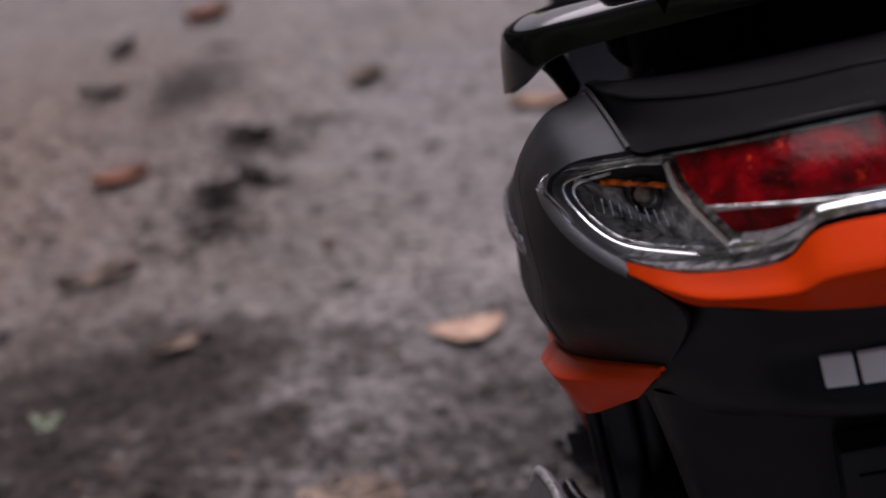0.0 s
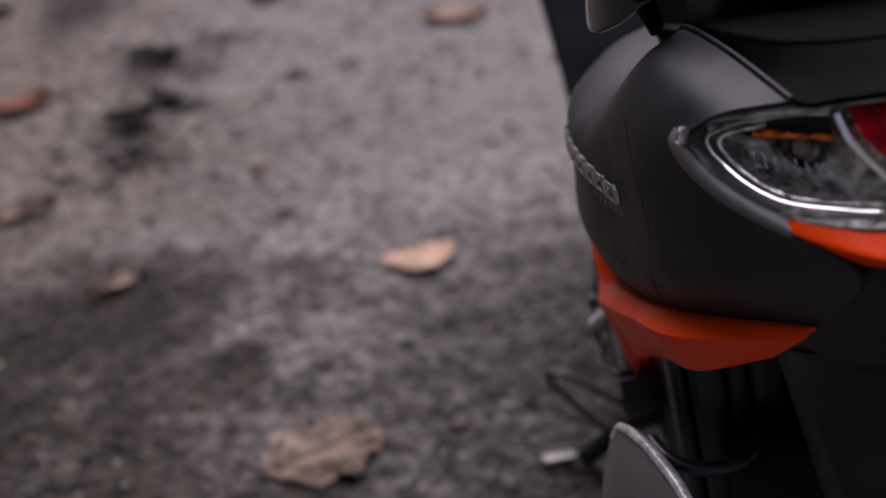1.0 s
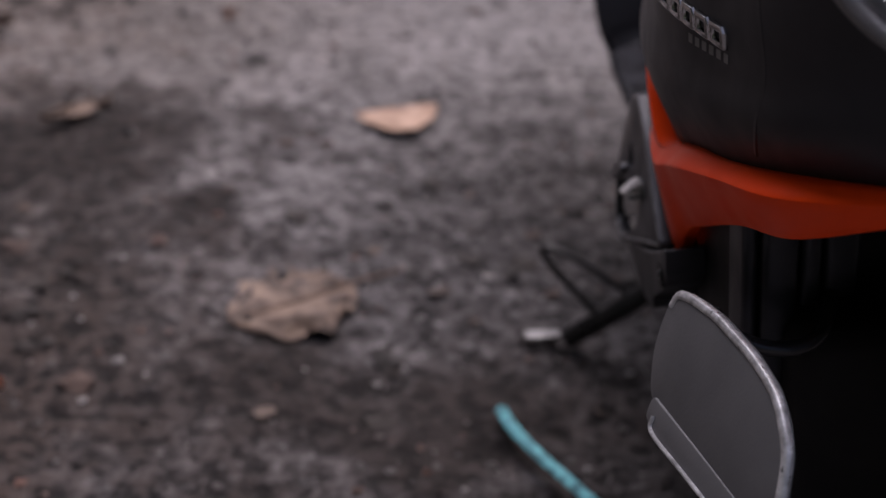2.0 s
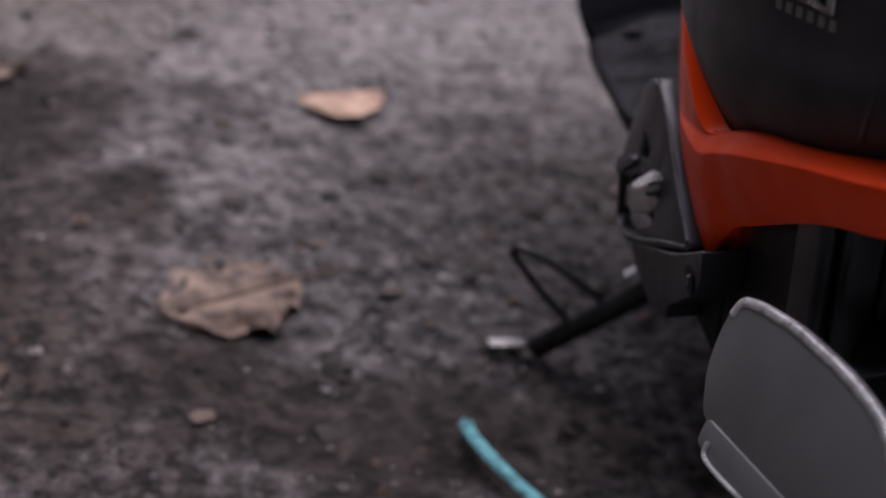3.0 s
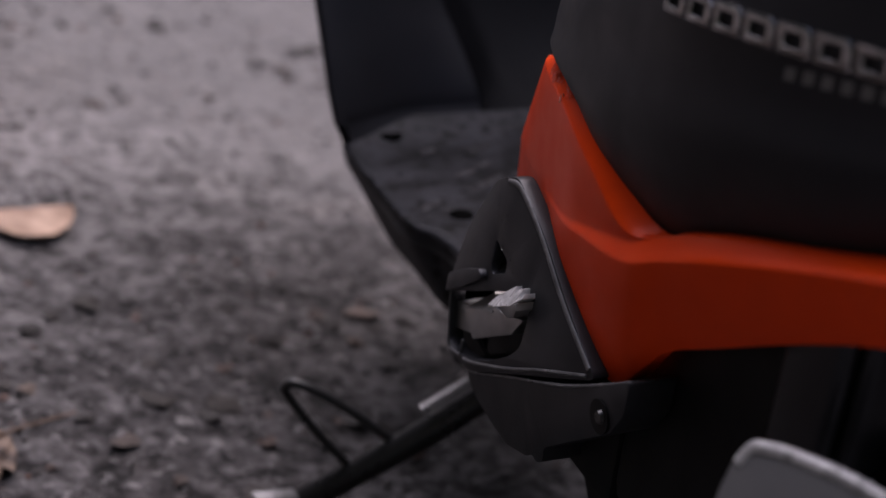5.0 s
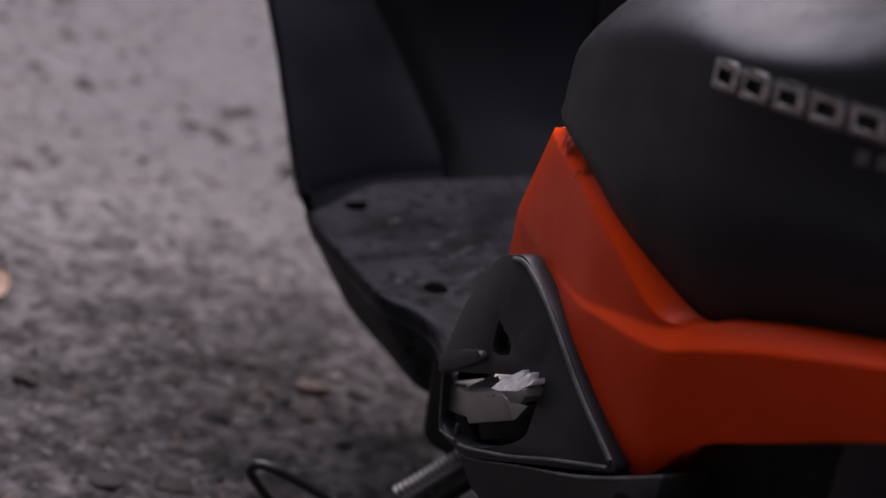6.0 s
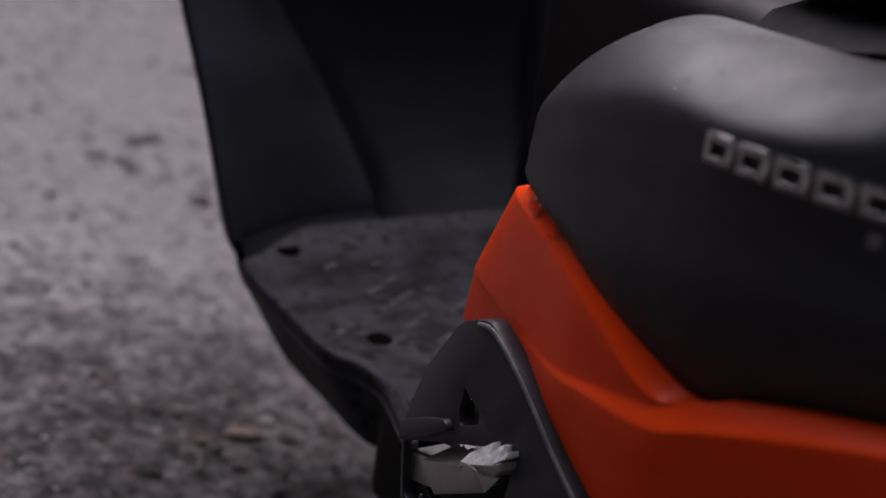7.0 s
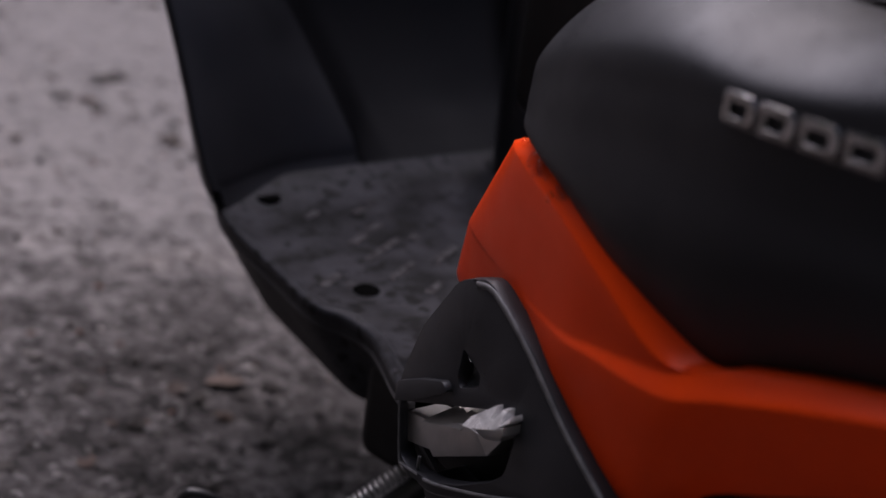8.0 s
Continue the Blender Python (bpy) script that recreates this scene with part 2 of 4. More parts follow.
def crumbs():
    """Grit and crumbs of soil, each its own shade from near black to pale grey and rust."""
    m = bpy.data.materials.new("mixed_grit")
    m.use_nodes = True
    n, l = m.node_tree.nodes, m.node_tree.links
    g = n.new("ShaderNodeNewGeometry")
    ramp = n.new("ShaderNodeValToRGB")
    e = ramp.color_ramp.elements
    e[0].position, e[0].color = 0.0, (0.012, 0.010, 0.009, 1)
    e[1].position, e[1].color = 1.0, (0.30, 0.285, 0.28, 1)
    for at, c in ((0.45, (0.035, 0.030, 0.028, 1)), (0.7, (0.10, 0.092, 0.09, 1)), (0.82, (0.11, 0.05, 0.033, 1)), (0.88, (0.15, 0.14, 0.137, 1))):
        x = e.new(at)
        x.color = c
    l.new(g.outputs["Random Per Island"], ramp.inputs["Fac"])
    l.new(ramp.outputs["Color"], n["Principled BSDF"].inputs["Base Color"])
    n["Principled BSDF"].inputs["Roughness"].default_value = 0.85
    return m


STONE = crumbs()
LEAF = mat("dry_tan_leaf", (0.46, 0.305, 0.215), 0.7, dark=(0.22, 0.13, 0.085), scale=34, amount=0.9, bump=0.0006, bump_scale=160)
LEAFPALE = mat("bleached_leaf", (0.205, 0.143, 0.104), 0.75, dark=(0.040, 0.026, 0.020), scale=30, amount=1.0, bump=0.0008, bump_scale=120)
LEAFRED = mat("rust_brown_leaf", (0.30, 0.12, 0.07), 0.75, dark=(0.14, 0.06, 0.04), scale=40, bump=0.0006, bump_scale=160)
LEAFDARK = mat("rotted_dark_leaf", (0.030, 0.021, 0.016), 0.7, dark=(0.010, 0.007, 0.006), scale=40, bump=0.0006, bump_scale=160)
GREEN = mat("pale_green_sprig", (0.19, 0.25, 0.16), 0.6, scale=60)
CORD = mat("turquoise_cord", (0.13, 0.48, 0.54), 0.6, dark=(0.03, 0.13, 0.155), scale=110, amount=1.0, bump=0.001, bump_scale=700)
TWIG = mat("dry_twig", (0.12, 0.075, 0.05), 0.8, scale=90)


# ---- mesh helpers ----
def smooth_line(pts, n):
    """n points on a smooth curve through the given ones, evenly by parameter."""
    p = [Vector(q) for q in pts]
    out = []
    for i in range(n):
        u = i / (n - 1) * (len(p) - 1)
        k = min(int(u), len(p) - 2)
        f = u - k
        b, c = p[k], p[k + 1]
        a = p[k - 1] if k > 0 else b * 2 - c
        d = p[k + 2] if k + 2 < len(p) else c * 2 - b
        out.append(0.5 * (2 * b + (c - a) * f + (2 * a - 5 * b + 4 * c - d) * f * f + (3 * b - a - 3 * c + d) * f ** 3))
    return out


def facets(pts, r):
    """Points down a section of flat facets whose folds are eased over the length r."""
    ends = []
    for i, p in enumerate(pts):
        if 0 < i < len(pts) - 1:
            q, s = pts[i - 1], pts[i + 1]
            u, v = min(0.3, r / max(1e-6, (p - q).length)), min(0.3, r / max(1e-6, (s - p).length))
            c, d = p.lerp(q, u), p.lerp(s, v)
            ends.append([c, (c + p * 2 + d) / 4, d])
        else:
            ends.append([p])
    out = []
    for i, e in enumerate(ends):
        out += e
        if i < len(ends) - 1:
            out += [e[-1].lerp(ends[i + 1][0], f) for f in (0.25, 0.5, 0.75)]
    return out


def loft(curves, nu=48, nv=None, thick=0.003, mirror=False, fold=0.0):
    """A sheet through lengthwise curves, with thickness."""
    nv = nv or 6 * (len(curves) - 1) + 1
    rows = [smooth_line(c, nu) for c in curves]
    bm = bmesh.new()
    grid = []
    for i in range(nu):
        col = facets([r[i] for r in rows], fold) if fold else smooth_line([r[i] for r in rows], nv)
        nv = len(col)
        grid.append([bm.verts.new(((-q.x if mirror else q.x), q.y, q.z)) for q in col])
    for i in range(nu - 1):
        for j in range(nv - 1):
            f = [grid[i][j], grid[i + 1][j], grid[i + 1][j + 1], grid[i][j + 1]]
            bm.faces.new(f[::-1] if mirror else f)
    bm.normal_update()
    if thick:
        mid = Vector((0, -0.1, 0.5))
        away = sum(f.normal.dot(f.calc_center_median() - mid) * f.calc_area() for f in bm.faces)
        if away < 0:
            bmesh.ops.reverse_faces(bm, faces=bm.faces)
        shell(bm, thick)
    return bm


def shell(bm, thick):
    """Gives an open sheet an inner face and a rim."""
    bm.normal_update()
    faces, verts = list(bm.faces), list(bm.verts)
    twin = {v: bm.verts.new(v.co - v.normal * thick) for v in verts}
    rim = [(e.verts[0], e.verts[1]) if e.link_loops[0].vert == e.verts[0] else (e.verts[1], e.verts[0]) for e in bm.edges if len(e.link_faces) == 1]
    for f in faces:
        bm.faces.new([twin[v] for v in reversed(f.verts)])
    for p, q in rim:
        bm.faces.new((q, p, twin[p], twin[q]))
    bm.normal_update()


def tube(pts, radius, n=40, sides=12, smooth=True, flat=1.0, taper=1.0):
    """A round bar along a curve."""
    line = smooth_line(pts, n) if smooth else [Vector(p) for p in pts]
    bm = bmesh.new()
    rings, side = [], None
    for i, p in enumerate(line):
        d = (line[min(i + 1, len(line) - 1)] - line[max(i - 1, 0)]).normalized()
        ref = Vector((0, 0, 1)) if abs(d.z) < 0.9 else Vector((0, 1, 0))
        if side is None:
            side = d.cross(ref).normalized()
        side = (side - d * side.dot(d)).normalized()
        up = side.cross(d)
        r = radius * (1 + (taper - 1) * i / (len(line) - 1))
        rings.append([bm.verts.new(p + (side * math.cos(a) + up * math.sin(a) * flat) * r)
                      for a in (2 * math.pi * k / sides for k in range(sides))])
    for a, b in zip(rings, rings[1:]):
        for k in range(sides):
            bm.faces.new((a[k], a[(k + 1) % sides], b[(k + 1) % sides], b[k]))
    bm.faces.new(rings[0][::-1])
    bm.faces.new(rings[-1])
    bmesh.ops.recalc_face_normals(bm, faces=bm.faces)
    return bm


def box(x0, x1, y0, y1, z0, z1, bevel=0.003, seg=2):
    bm = bmesh.new()
    bmesh.ops.create_cube(bm, size=1)
    for v in bm.verts:
        v.co = Vector(((x0 + x1) / 2 + v.co.x * (x1 - x0), (y0 + y1) / 2 + v.co.y * (y1 - y0), (z0 + z1) / 2 + v.co.z * (z1 - z0)))
    if bevel:
        bmesh.ops.bevel(bm, geom=list(bm.edges), offset=bevel, segments=seg, profile=0.5, affect="EDGES")
    return bm


def sheet(outline, holes, xof, thick, bevel=0.0015):
    """A plate with outline and holes given in (y, z); xof(y, z) is its outer face, thick goes towards the middle."""
    bm = bmesh.new()
    edges = []
    for ring in [outline, *holes]:
        vs = [bm.verts.new((0, y, z)) for y, z in ring]
        edges += [bm.edges.new((vs[i], vs[(i + 1) % len(vs)])) for i in range(len(vs))]
    bmesh.ops.triangle_fill(bm, use_beauty=True, use_dissolve=False, edges=edges)
    ext = bmesh.ops.extrude_face_region(bm, geom=list(bm.faces))
    back = {v for v in ext["geom"] if isinstance(v, bmesh.types.BMVert)}
    for v in bm.verts:
        v.co.x = xof(v.co.y, v.co.z) + (thick if v in back else 0.0)
    bmesh.ops.recalc_face_normals(bm, faces=bm.faces)
    if bevel:
        rim = [e for e in bm.edges if len(e.link_faces) == 2 and e.calc_face_angle(0) > 1.0]
        bmesh.ops.bevel(bm, geom=rim, offset=bevel, segments=2, profile=0.5, affect="EDGES", clamp_overlap=True)
    return bm


def part(name, bm, material, parent=None, label="", angle=38):
    me = bpy.data.meshes.new(name)
    bm.to_mesh(me)
    bm.free()
    me.materials.append(material)
    for f in me.polygons:
        f.use_smooth = True
    me.set_sharp_from_angle(angle=radians(angle))
    ob = new(name, me)
    if parent:
        ob.parent = parent
    if label:
        tagged(ob, label)
    return ob


def rounded(ring, r=0.006, n=4):
    """A closed ring of (y, z) with its corners rounded."""
    out = []
    for i, q in enumerate(ring):
        p, c, s = Vector(ring[i - 1]), Vector(q), Vector(ring[(i + 1) % len(ring)])
        k = min(r, (p - c).length * 0.45, (s - c).length * 0.45)
        a, b = c + (p - c).normalized() * k, c + (s - c).normalized() * k
        for j in range(n + 1):
            f = j / n
            out.append(tuple(a * (1 - f) ** 2 + c * 2 * f * (1 - f) + b * f * f))
    return out


# ---- ground ----
def ground_height(x, y):
    h = 0.018 * noise.noise((x * 1.3, y * 1.3, 0.3)) + 0.010 * noise.noise((x * 4.1, y * 4.1, 2.0)) + 0.006 * noise.noise((x * 13, y * 13, 5.0))
    return h - 0.005


def clods(x, y):
    """Crumbly relief of the trodden soil."""
    a = noise.noise((x * 34, y * 34, 1.7))
    return 0.0026 * max(-0.5, a) + 0.0012 * noise.noise((x * 80, y * 80, 4.0))


def ground_axis(lo, hi, step):
    inside = [lo + step * i for i in range(int((hi - lo) / step) + 1)]
    out = [0.02 * 1.32 ** i for i in range(1, 42)]
    return [lo - d for d in reversed(out)] + inside + [inside[-1] + d for d in out]


def make_ground():
    xs, ys = ground_axis(-1.9, 0.45, 0.010), ground_axis(-0.4, 2.6, 0.010)
    verts = []
    for x in xs:
        for y in ys:
            far = max(abs(x + 0.7), abs(y - 1.0))
            z = (ground_height(x, y) + clods(x, y) * min(1.0, max(0.0, 3.0 - far))) if far < 12 else -0.005
            verts.append((x, y, z))
    m = len(ys)
    faces = [(i * m + j, (i + 1) * m + j, (i + 1) * m + j + 1, i * m + j + 1) for i in range(len(xs) - 1) for j in range(m - 1)]
    me = bpy.data.meshes.new("ground")
    me.from_pydata(verts, [], faces)
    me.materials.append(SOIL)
    me.polygons.foreach_set("use_smooth", [True] * len(me.polygons))
    return tagged(new("ground", me), "uneven damp dark grey soil ground strewn with grit", "ground", kind="structure")


make_ground()


def make_gravel():
    rnd = random.Random(4)
    verts, faces = [], []
    base = [(1, 0, 0), (-1, 0, 0), (0, 1, 0), (0, -1, 0), (0, 0, 1), (0, 0, -1)]
    tri = [(0, 2, 4), (2, 1, 4), (1, 3, 4), (3, 0, 4), (2, 0, 5), (1, 2, 5), (3, 1, 5), (0, 3, 5)]
    for _ in range(7000):
        x, y = rnd.uniform(-1.9, 0.4), -0.3 + 3.2 * rnd.random() ** 1.6
        r = 0.0026 * math.exp(rnd.gauss(0.0, 0.5))
        a, k = rnd.uniform(0, 6.28), len(verts)
        z = ground_height(x, y)
        for u, v, w in base:
            u, v, w = u * r * rnd.uniform(0.8, 1.6), v * r * rnd.uniform(0.8, 1.5), w * r * rnd.uniform(0.5, 0.9)
            verts.append((x + u * math.cos(a) - v * math.sin(a), y + u * math.sin(a) + v * math.cos(a), z + w + r * 0.3))
        faces += [tuple(k + i for i in t) for t in tri]
    me = bpy.data.meshes.new("gravel")
    me.from_pydata(verts, [], faces)
    me.materials.append(STONE)
    tagged(new("gravel", me), "loose grey grit scattered over the soil", "gravel", kind="stuff")


make_gravel()


def flakes():
    """Rotted leaf scraps, each its own shade of dark brown."""
    m = bpy.data.materials.new("rotted_leaf_scraps")
    m.use_nodes = True
    n, l = m.node_tree.nodes, m.node_tree.links
    g = n.new("ShaderNodeNewGeometry")
    ramp = n.new("ShaderNodeValToRGB")
    e = ramp.color_ramp.elements
    e[0].position, e[0].color = 0.0, (0.008, 0.006, 0.005, 1)
    e[1].position, e[1].color = 1.0, (0.09, 0.066, 0.052, 1)
    for at, c in ((0.70, (0.020, 0.015, 0.012, 1)), (0.88, (0.055, 0.032, 0.024, 1)), (0.97, (0.08, 0.055, 0.042, 1))):
        x = e.new(at)
        x.color = c
    l.new(g.outputs["Random Per Island"], ramp.inputs["Fac"])
    l.new(ramp.outputs["Color"], n["Principled BSDF"].inputs["Base Color"])
    n["Principled BSDF"].inputs["Roughness"].default_value = 0.8
    return m


def make_litter():
    rnd = random.Random(11)
    verts, faces = [], []
    while len(faces) < 1500 * 7:
        x, y = rnd.uniform(-1.9, 0.2), rnd.uniform(-0.1, 2.6)
        dense = 0.03 + max(0.0, noise.noise((x * 2.6, y * 2.6, 8.0))) * 0.3
        if x < -0.85:
            dense += 0.30 * max(0.0, 1.0 - abs(y - 0.45) / 0.7)
        if -1.15 < x < -0.85 and 1.3 < y < 2.1:
            dense += 0.45
        if rnd.random() > dense:
            continue
        r = 0.006 * math.exp(rnd.gauss(0.0, 0.5))
        turn, k = rnd.uniform(0, 6.28), len(verts)
        z = ground_height(x, y) + 0.003
        verts.append((x, y, z + r * rnd.uniform(0.1, 0.5)))
        for i in range(7):
            q = turn + 6.2832 * i / 7
            s = r * rnd.uniform(0.6, 1.3)
            verts.append((x + s * math.cos(q) * 1.3, y + s * math.sin(q), z + r * rnd.uniform(-0.3, 0.5)))
        faces += [(k, k + 1 + i, k + 1 + (i + 1) % 7) for i in range(7)]
    me = bpy.data.meshes.new("leaf_litter")
    me.from_pydata(verts, [], faces)
    me.materials.append(flakes())
    tagged(new("leaf_litter", me), "dark rotted leaf scraps scattered over the soil", "litter", kind="stuff")


make_litter()

# ---- scooter: local frame, upright, rear to -y, left to -x; the whole leans on its side stand ----
scooter = new("scooter")
tagged(scooter, "matte black and orange motor scooter leaning on its side stand", "scooter")
scooter.matrix_world = pose(-0.010, 0, 0, 0, -8, 0)

# side panel curves, from the nose to the tail, top to bottom
S = [
    [(-0.089, 0.187, 0.618), (-0.119, 0.170, 0.634), (-0.135, 0.106, 0.660), (-0.139, 0.039, 0.668), (-0.140, -0.030, 0.676), (-0.142, -0.090, 0.704), (-0.145, -0.133, 0.741), (-0.136, -0.220, 0.755), (-0.124, -0.317, 0.759)],
    [(-0.114, 0.202, 0.601), (-0.152, 0.178, 0.614), (-0.168, 0.118, 0.645), (-0.180, 0.047, 0.660), (-0.184, -0.030, 0.668), (-0.182, -0.090, 0.694), (-0.177, -0.160, 0.738), (-0.170, -0.230, 0.748), (-0.160, -0.2925, 0.7495)],
    [(-0.124, 0.210, 0.581), (-0.174, 0.184, 0.586), (-0.197, 0.124, 0.616), (-0.2125, 0.047, 0.640), (-0.2188, -0.030, 0.6515), (-0.2135, -0.090, 0.6685), (-0.203, -0.160, 0.705), (-0.190, -0.225, 0.722), (-0.176, -0.280, 0.730)],
    [(-0.129, 0.210, 0.561), (-0.178, 0.184, 0.565), (-0.204, 0.124, 0.592), (-0.2185, 0.042, 0.616), (-0.2248, -0.030, 0.635), (-0.2205, -0.090, 0.6485), (-0.209, -0.155, 0.665), (-0.195, -0.225, 0.684), (-0.158, -0.312, 0.708)],
    [(-0.134, 0.204, 0.550), (-0.183, 0.178, 0.554), (-0.208, 0.118, 0.574), (-0.2200, 0.042, 0.591), (-0.2258, -0.030, 0.604), (-0.2215, -0.090, 0.614), (-0.2095, -0.155, 0.627), (-0.189, -0.245, 0.656), (-0.136, -0.340, 0.694)],
    [(-0.144, 0.194, 0.545), (-0.190, 0.168, 0.549), (-0.2130, 0.106, 0.552), (-0.2238, 0.042, 0.556), (-0.2272, -0.025, 0.562), (-0.2230, -0.090, 0.582), (-0.2115, -0.160, 0.601), (-0.184, -0.260, 0.634), (-0.113, -0.370, 0.678)],
    [(-0.146, 0.180, 0.537), (-0.188, 0.152, 0.5405), (-0.2035, 0.102, 0.5350), (-0.2135, 0.045, 0.5245), (-0.2090, -0.0215, 0.5095), (-0.2075, -0.070, 0.5300), (-0.2000, -0.150, 0.5600), (-0.1750, -0.240, 0.5950), (-0.128, -0.328, 0.627)],
]
panel = part("side_panel", loft(S, 72, 43, 0.003), MATTE, scooter, "matte black side panel beaded with water")
part("side_panel", loft(S, 72, 43, 0.003, mirror=True), MATTE, scooter)

# orange side trim: top edge, tower ridge, spur, long fold, bottom edge, inner return
O = [
    [(-0.1475, 0.181, 0.538), (-0.1885, 0.154, 0.5425), (-0.2030, 0.1025, 0.5375), (-0.2130, 0.045, 0.5265), (-0.2105, -0.0215, 0.5108), (-0.2095, -0.055, 0.5250), (-0.2070, -0.092, 0.5405), (-0.1995, -0.156, 0.5635), (-0.1775, -0.240, 0.5970), (-0.130, -0.328, 0.629)],
    [(-0.140, 0.203, 0.522), (-0.1860, 0.181, 0.5320), (-0.2105, 0.099, 0.5275), (-0.2200, 0.044, 0.5165), (-0.2220, -0.009, 0.5025), (-0.2135, -0.055, 0.5245), (-0.2110, -0.092, 0.5405), (-0.2030, -0.157, 0.5640), (-0.1805, -0.241, 0.5965), (-0.132, -0.328, 0.6285)],
    [(-0.1195, 0.249, 0.4520), (-0.1685, 0.2360, 0.4540), (-0.2062, 0.1020, 0.4655), (-0.2155, 0.0470, 0.4790), (-0.2200, -0.0105, 0.4995), (-0.2160, -0.054, 0.5230), (-0.2140, -0.092, 0.5395), (-0.2045, -0.158, 0.563), (-0.1825, -0.242, 0.596), (-0.1335, -0.328, 0.628)],
    [(-0.118, 0.252, 0.448), (-0.166, 0.240, 0.450), (-0.2075, 0.100, 0.462), (-0.2190, 0.045, 0.4740), (-0.2270, -0.014, 0.4890), (-0.2260, -0.050, 0.507), (-0.2245, -0.090, 0.5265), (-0.2150, -0.160, 0.556), (-0.1960, -0.245, 0.588), (-0.137, -0.327, 0.621)],
    [(-0.105, 0.275, 0.400), (-0.152, 0.265, 0.400), (-0.1960, 0.130, 0.4160), (-0.2065, 0.060, 0.4080), (-0.2085, 0.002, 0.3990), (-0.2060, -0.038, 0.4420), (-0.2050, -0.080, 0.4700), (-0.1980, -0.160, 0.5185), (-0.1850, -0.236, 0.5535), (-0.150, -0.298, 0.594)],
    [(-0.095, 0.270, 0.398), (-0.140, 0.258, 0.398), (-0.176, 0.128, 0.416), (-0.190, 0.058, 0.409), (-0.196, -0.002, 0.404), (-0.197, -0.041, 0.448), (-0.196, -0.083, 0.476), (-0.188, -0.160, 0.523), (-0.171, -0.226, 0.557), (-0.142, -0.290, 0.596)],
]
trim = part("side_trim", loft(O, 110, None, 0.0025, fold=0.0016), ORANGE, scooter, "satin orange lower side trim with a sharp fold")
part("side_trim", loft(O, 110, None, 0.0025, mirror=True, fold=0.0016), ORANGE, scooter)

# foot-peg cover with its recess and slot
def cover_x(y, z):
    return -0.229 + max(0.0, z - 0.34) * 0.15 + max(0.0, y - 0.165) * 0.10


tri_ring = rounded([(0.178, 0.450), (0.150, 0.464), (0.100, 0.447), (0.056, 0.425), (0.002, 0.402), (0.150, 0.320), (0.192, 0.312), (0.206, 0.346), (0.213, 0.362), (0.204, 0.405)], 0.008)
rec_ring = rounded([(0.2050, 0.3520), (0.150, 0.3815), (0.0975, 0.4085), (0.0915, 0.3960), (0.0910, 0.3720), (0.101, 0.3605), (0.125, 0.3425), (0.150, 0.3285), (0.178, 0.3185), (0.1925, 0.3190)], 0.005)
slot_ring = rounded([(0.1560, 0.4170), (0.146, 0.4140), (0.1345, 0.4110), (0.1330, 0.4030), (0.1495, 0.3940), (0.1545, 0.4005)], 0.003)
cover = part("foot_peg_cover", sheet(tri_ring, [rec_ring, slot_ring], cover_x, 0.011, 0.0030), COVERP, scooter, "grained dark grey plastic foot-peg cover")
part("recess_wall", box(-0.192, -0.060, 0.010, 0.204, 0.300, 0.408, 0.004), DARK, cover)
part("slot_floor", sheet(rounded([(0.1545, 0.4010), (0.1330, 0.4085), (0.1330, 0.4030), (0.1495, 0.3940)], 0.002), [], lambda y, z: cover_x(y, z) + 0.004 + max(0.0, z - 0.394) * 1.1, 0.008, 0.001), COVERP, cover)
part("ledge", sheet(rounded([(0.2085, 0.3650), (0.1850, 0.3800), (0.1600, 0.3930), (0.1540, 0.3895), (0.1590, 0.3850), (0.1800, 0.3690), (0.2060, 0.3520)], 0.003), [], lambda y, z: cover_x(y, z) - 0.0045, 0.008, 0.0022), COVERP, cover)

edge_line = [(cover_x(y, z) + 0.0010, y, z) for y, z in ((0.160, 0.456), (0.148, 0.4590), (0.132, 0.4555), (0.100, 0.4430), (0.056, 0.4210), (0.012, 0.4035))]
# highlights on the cover's edge and recess, laid on as pale tubes
part("edge_bead", tube(edge_line, 0.0022, 40, 10), EDGE_GLINT, cover)
part("recess_lip", tube([(cover_x(y, z) - 0.0003, y, z) for y, z in ((0.2065, 0.354), (0.194, 0.3185), (0.186, 0.3165), (0.167, 0.3225))], 0.0009, 30, 6), EDGE_GLINT, cover)
# bracket below the cover, pale tubes painting its lip highlights, and a sunken bolt
bracket_x = lambda y, z: -0.223 + (0.40 - z) * 0.05
bracket = part("bracket", sheet(rounded([(0.172, 0.318), (0.150, 0.3175), (0.091, 0.350), (0.032, 0.381), (-0.011, 0.408), (-0.040, 0.428), (-0.037, 0.404), (-0.025, 0.384), (0.014, 0.353), (0.050, 0.323), (0.050, 0.3120), (0.058, 0.3060), (0.066, 0.3075), (0.072, 0.3010), (0.104, 0.289), (0.127, 0.290), (0.157, 0.292), (0.174, 0.302)], 0.004),
                      [], bracket_x, 0.03, 0.002), COVERP, scooter, "dark lower footrest bracket")
part("lip", tube([(-0.2245, 0.174, 0.330), (-0.2250, 0.173, 0.317), (-0.2250, 0.166, 0.3145), (-0.2245, 0.150, 0.3185), (-0.2240, 0.091, 0.350), (-0.2235, 0.032, 0.381), (-0.2225, -0.011, 0.408), (-0.2215, -0.038, 0.4265)], 0.0011, 60, 8), EDGE_GLINT, bracket)
part("lip", tube([(cover_x(y, z) - 0.0002, y, z) for y, z in ((0.160, 0.3235), (0.143, 0.3305), (0.100, 0.352), (0.061, 0.374), (0.012, 0.3995))], 0.0012, 40, 8), EDGE_GLINT, cover)
washer = bmesh.new()
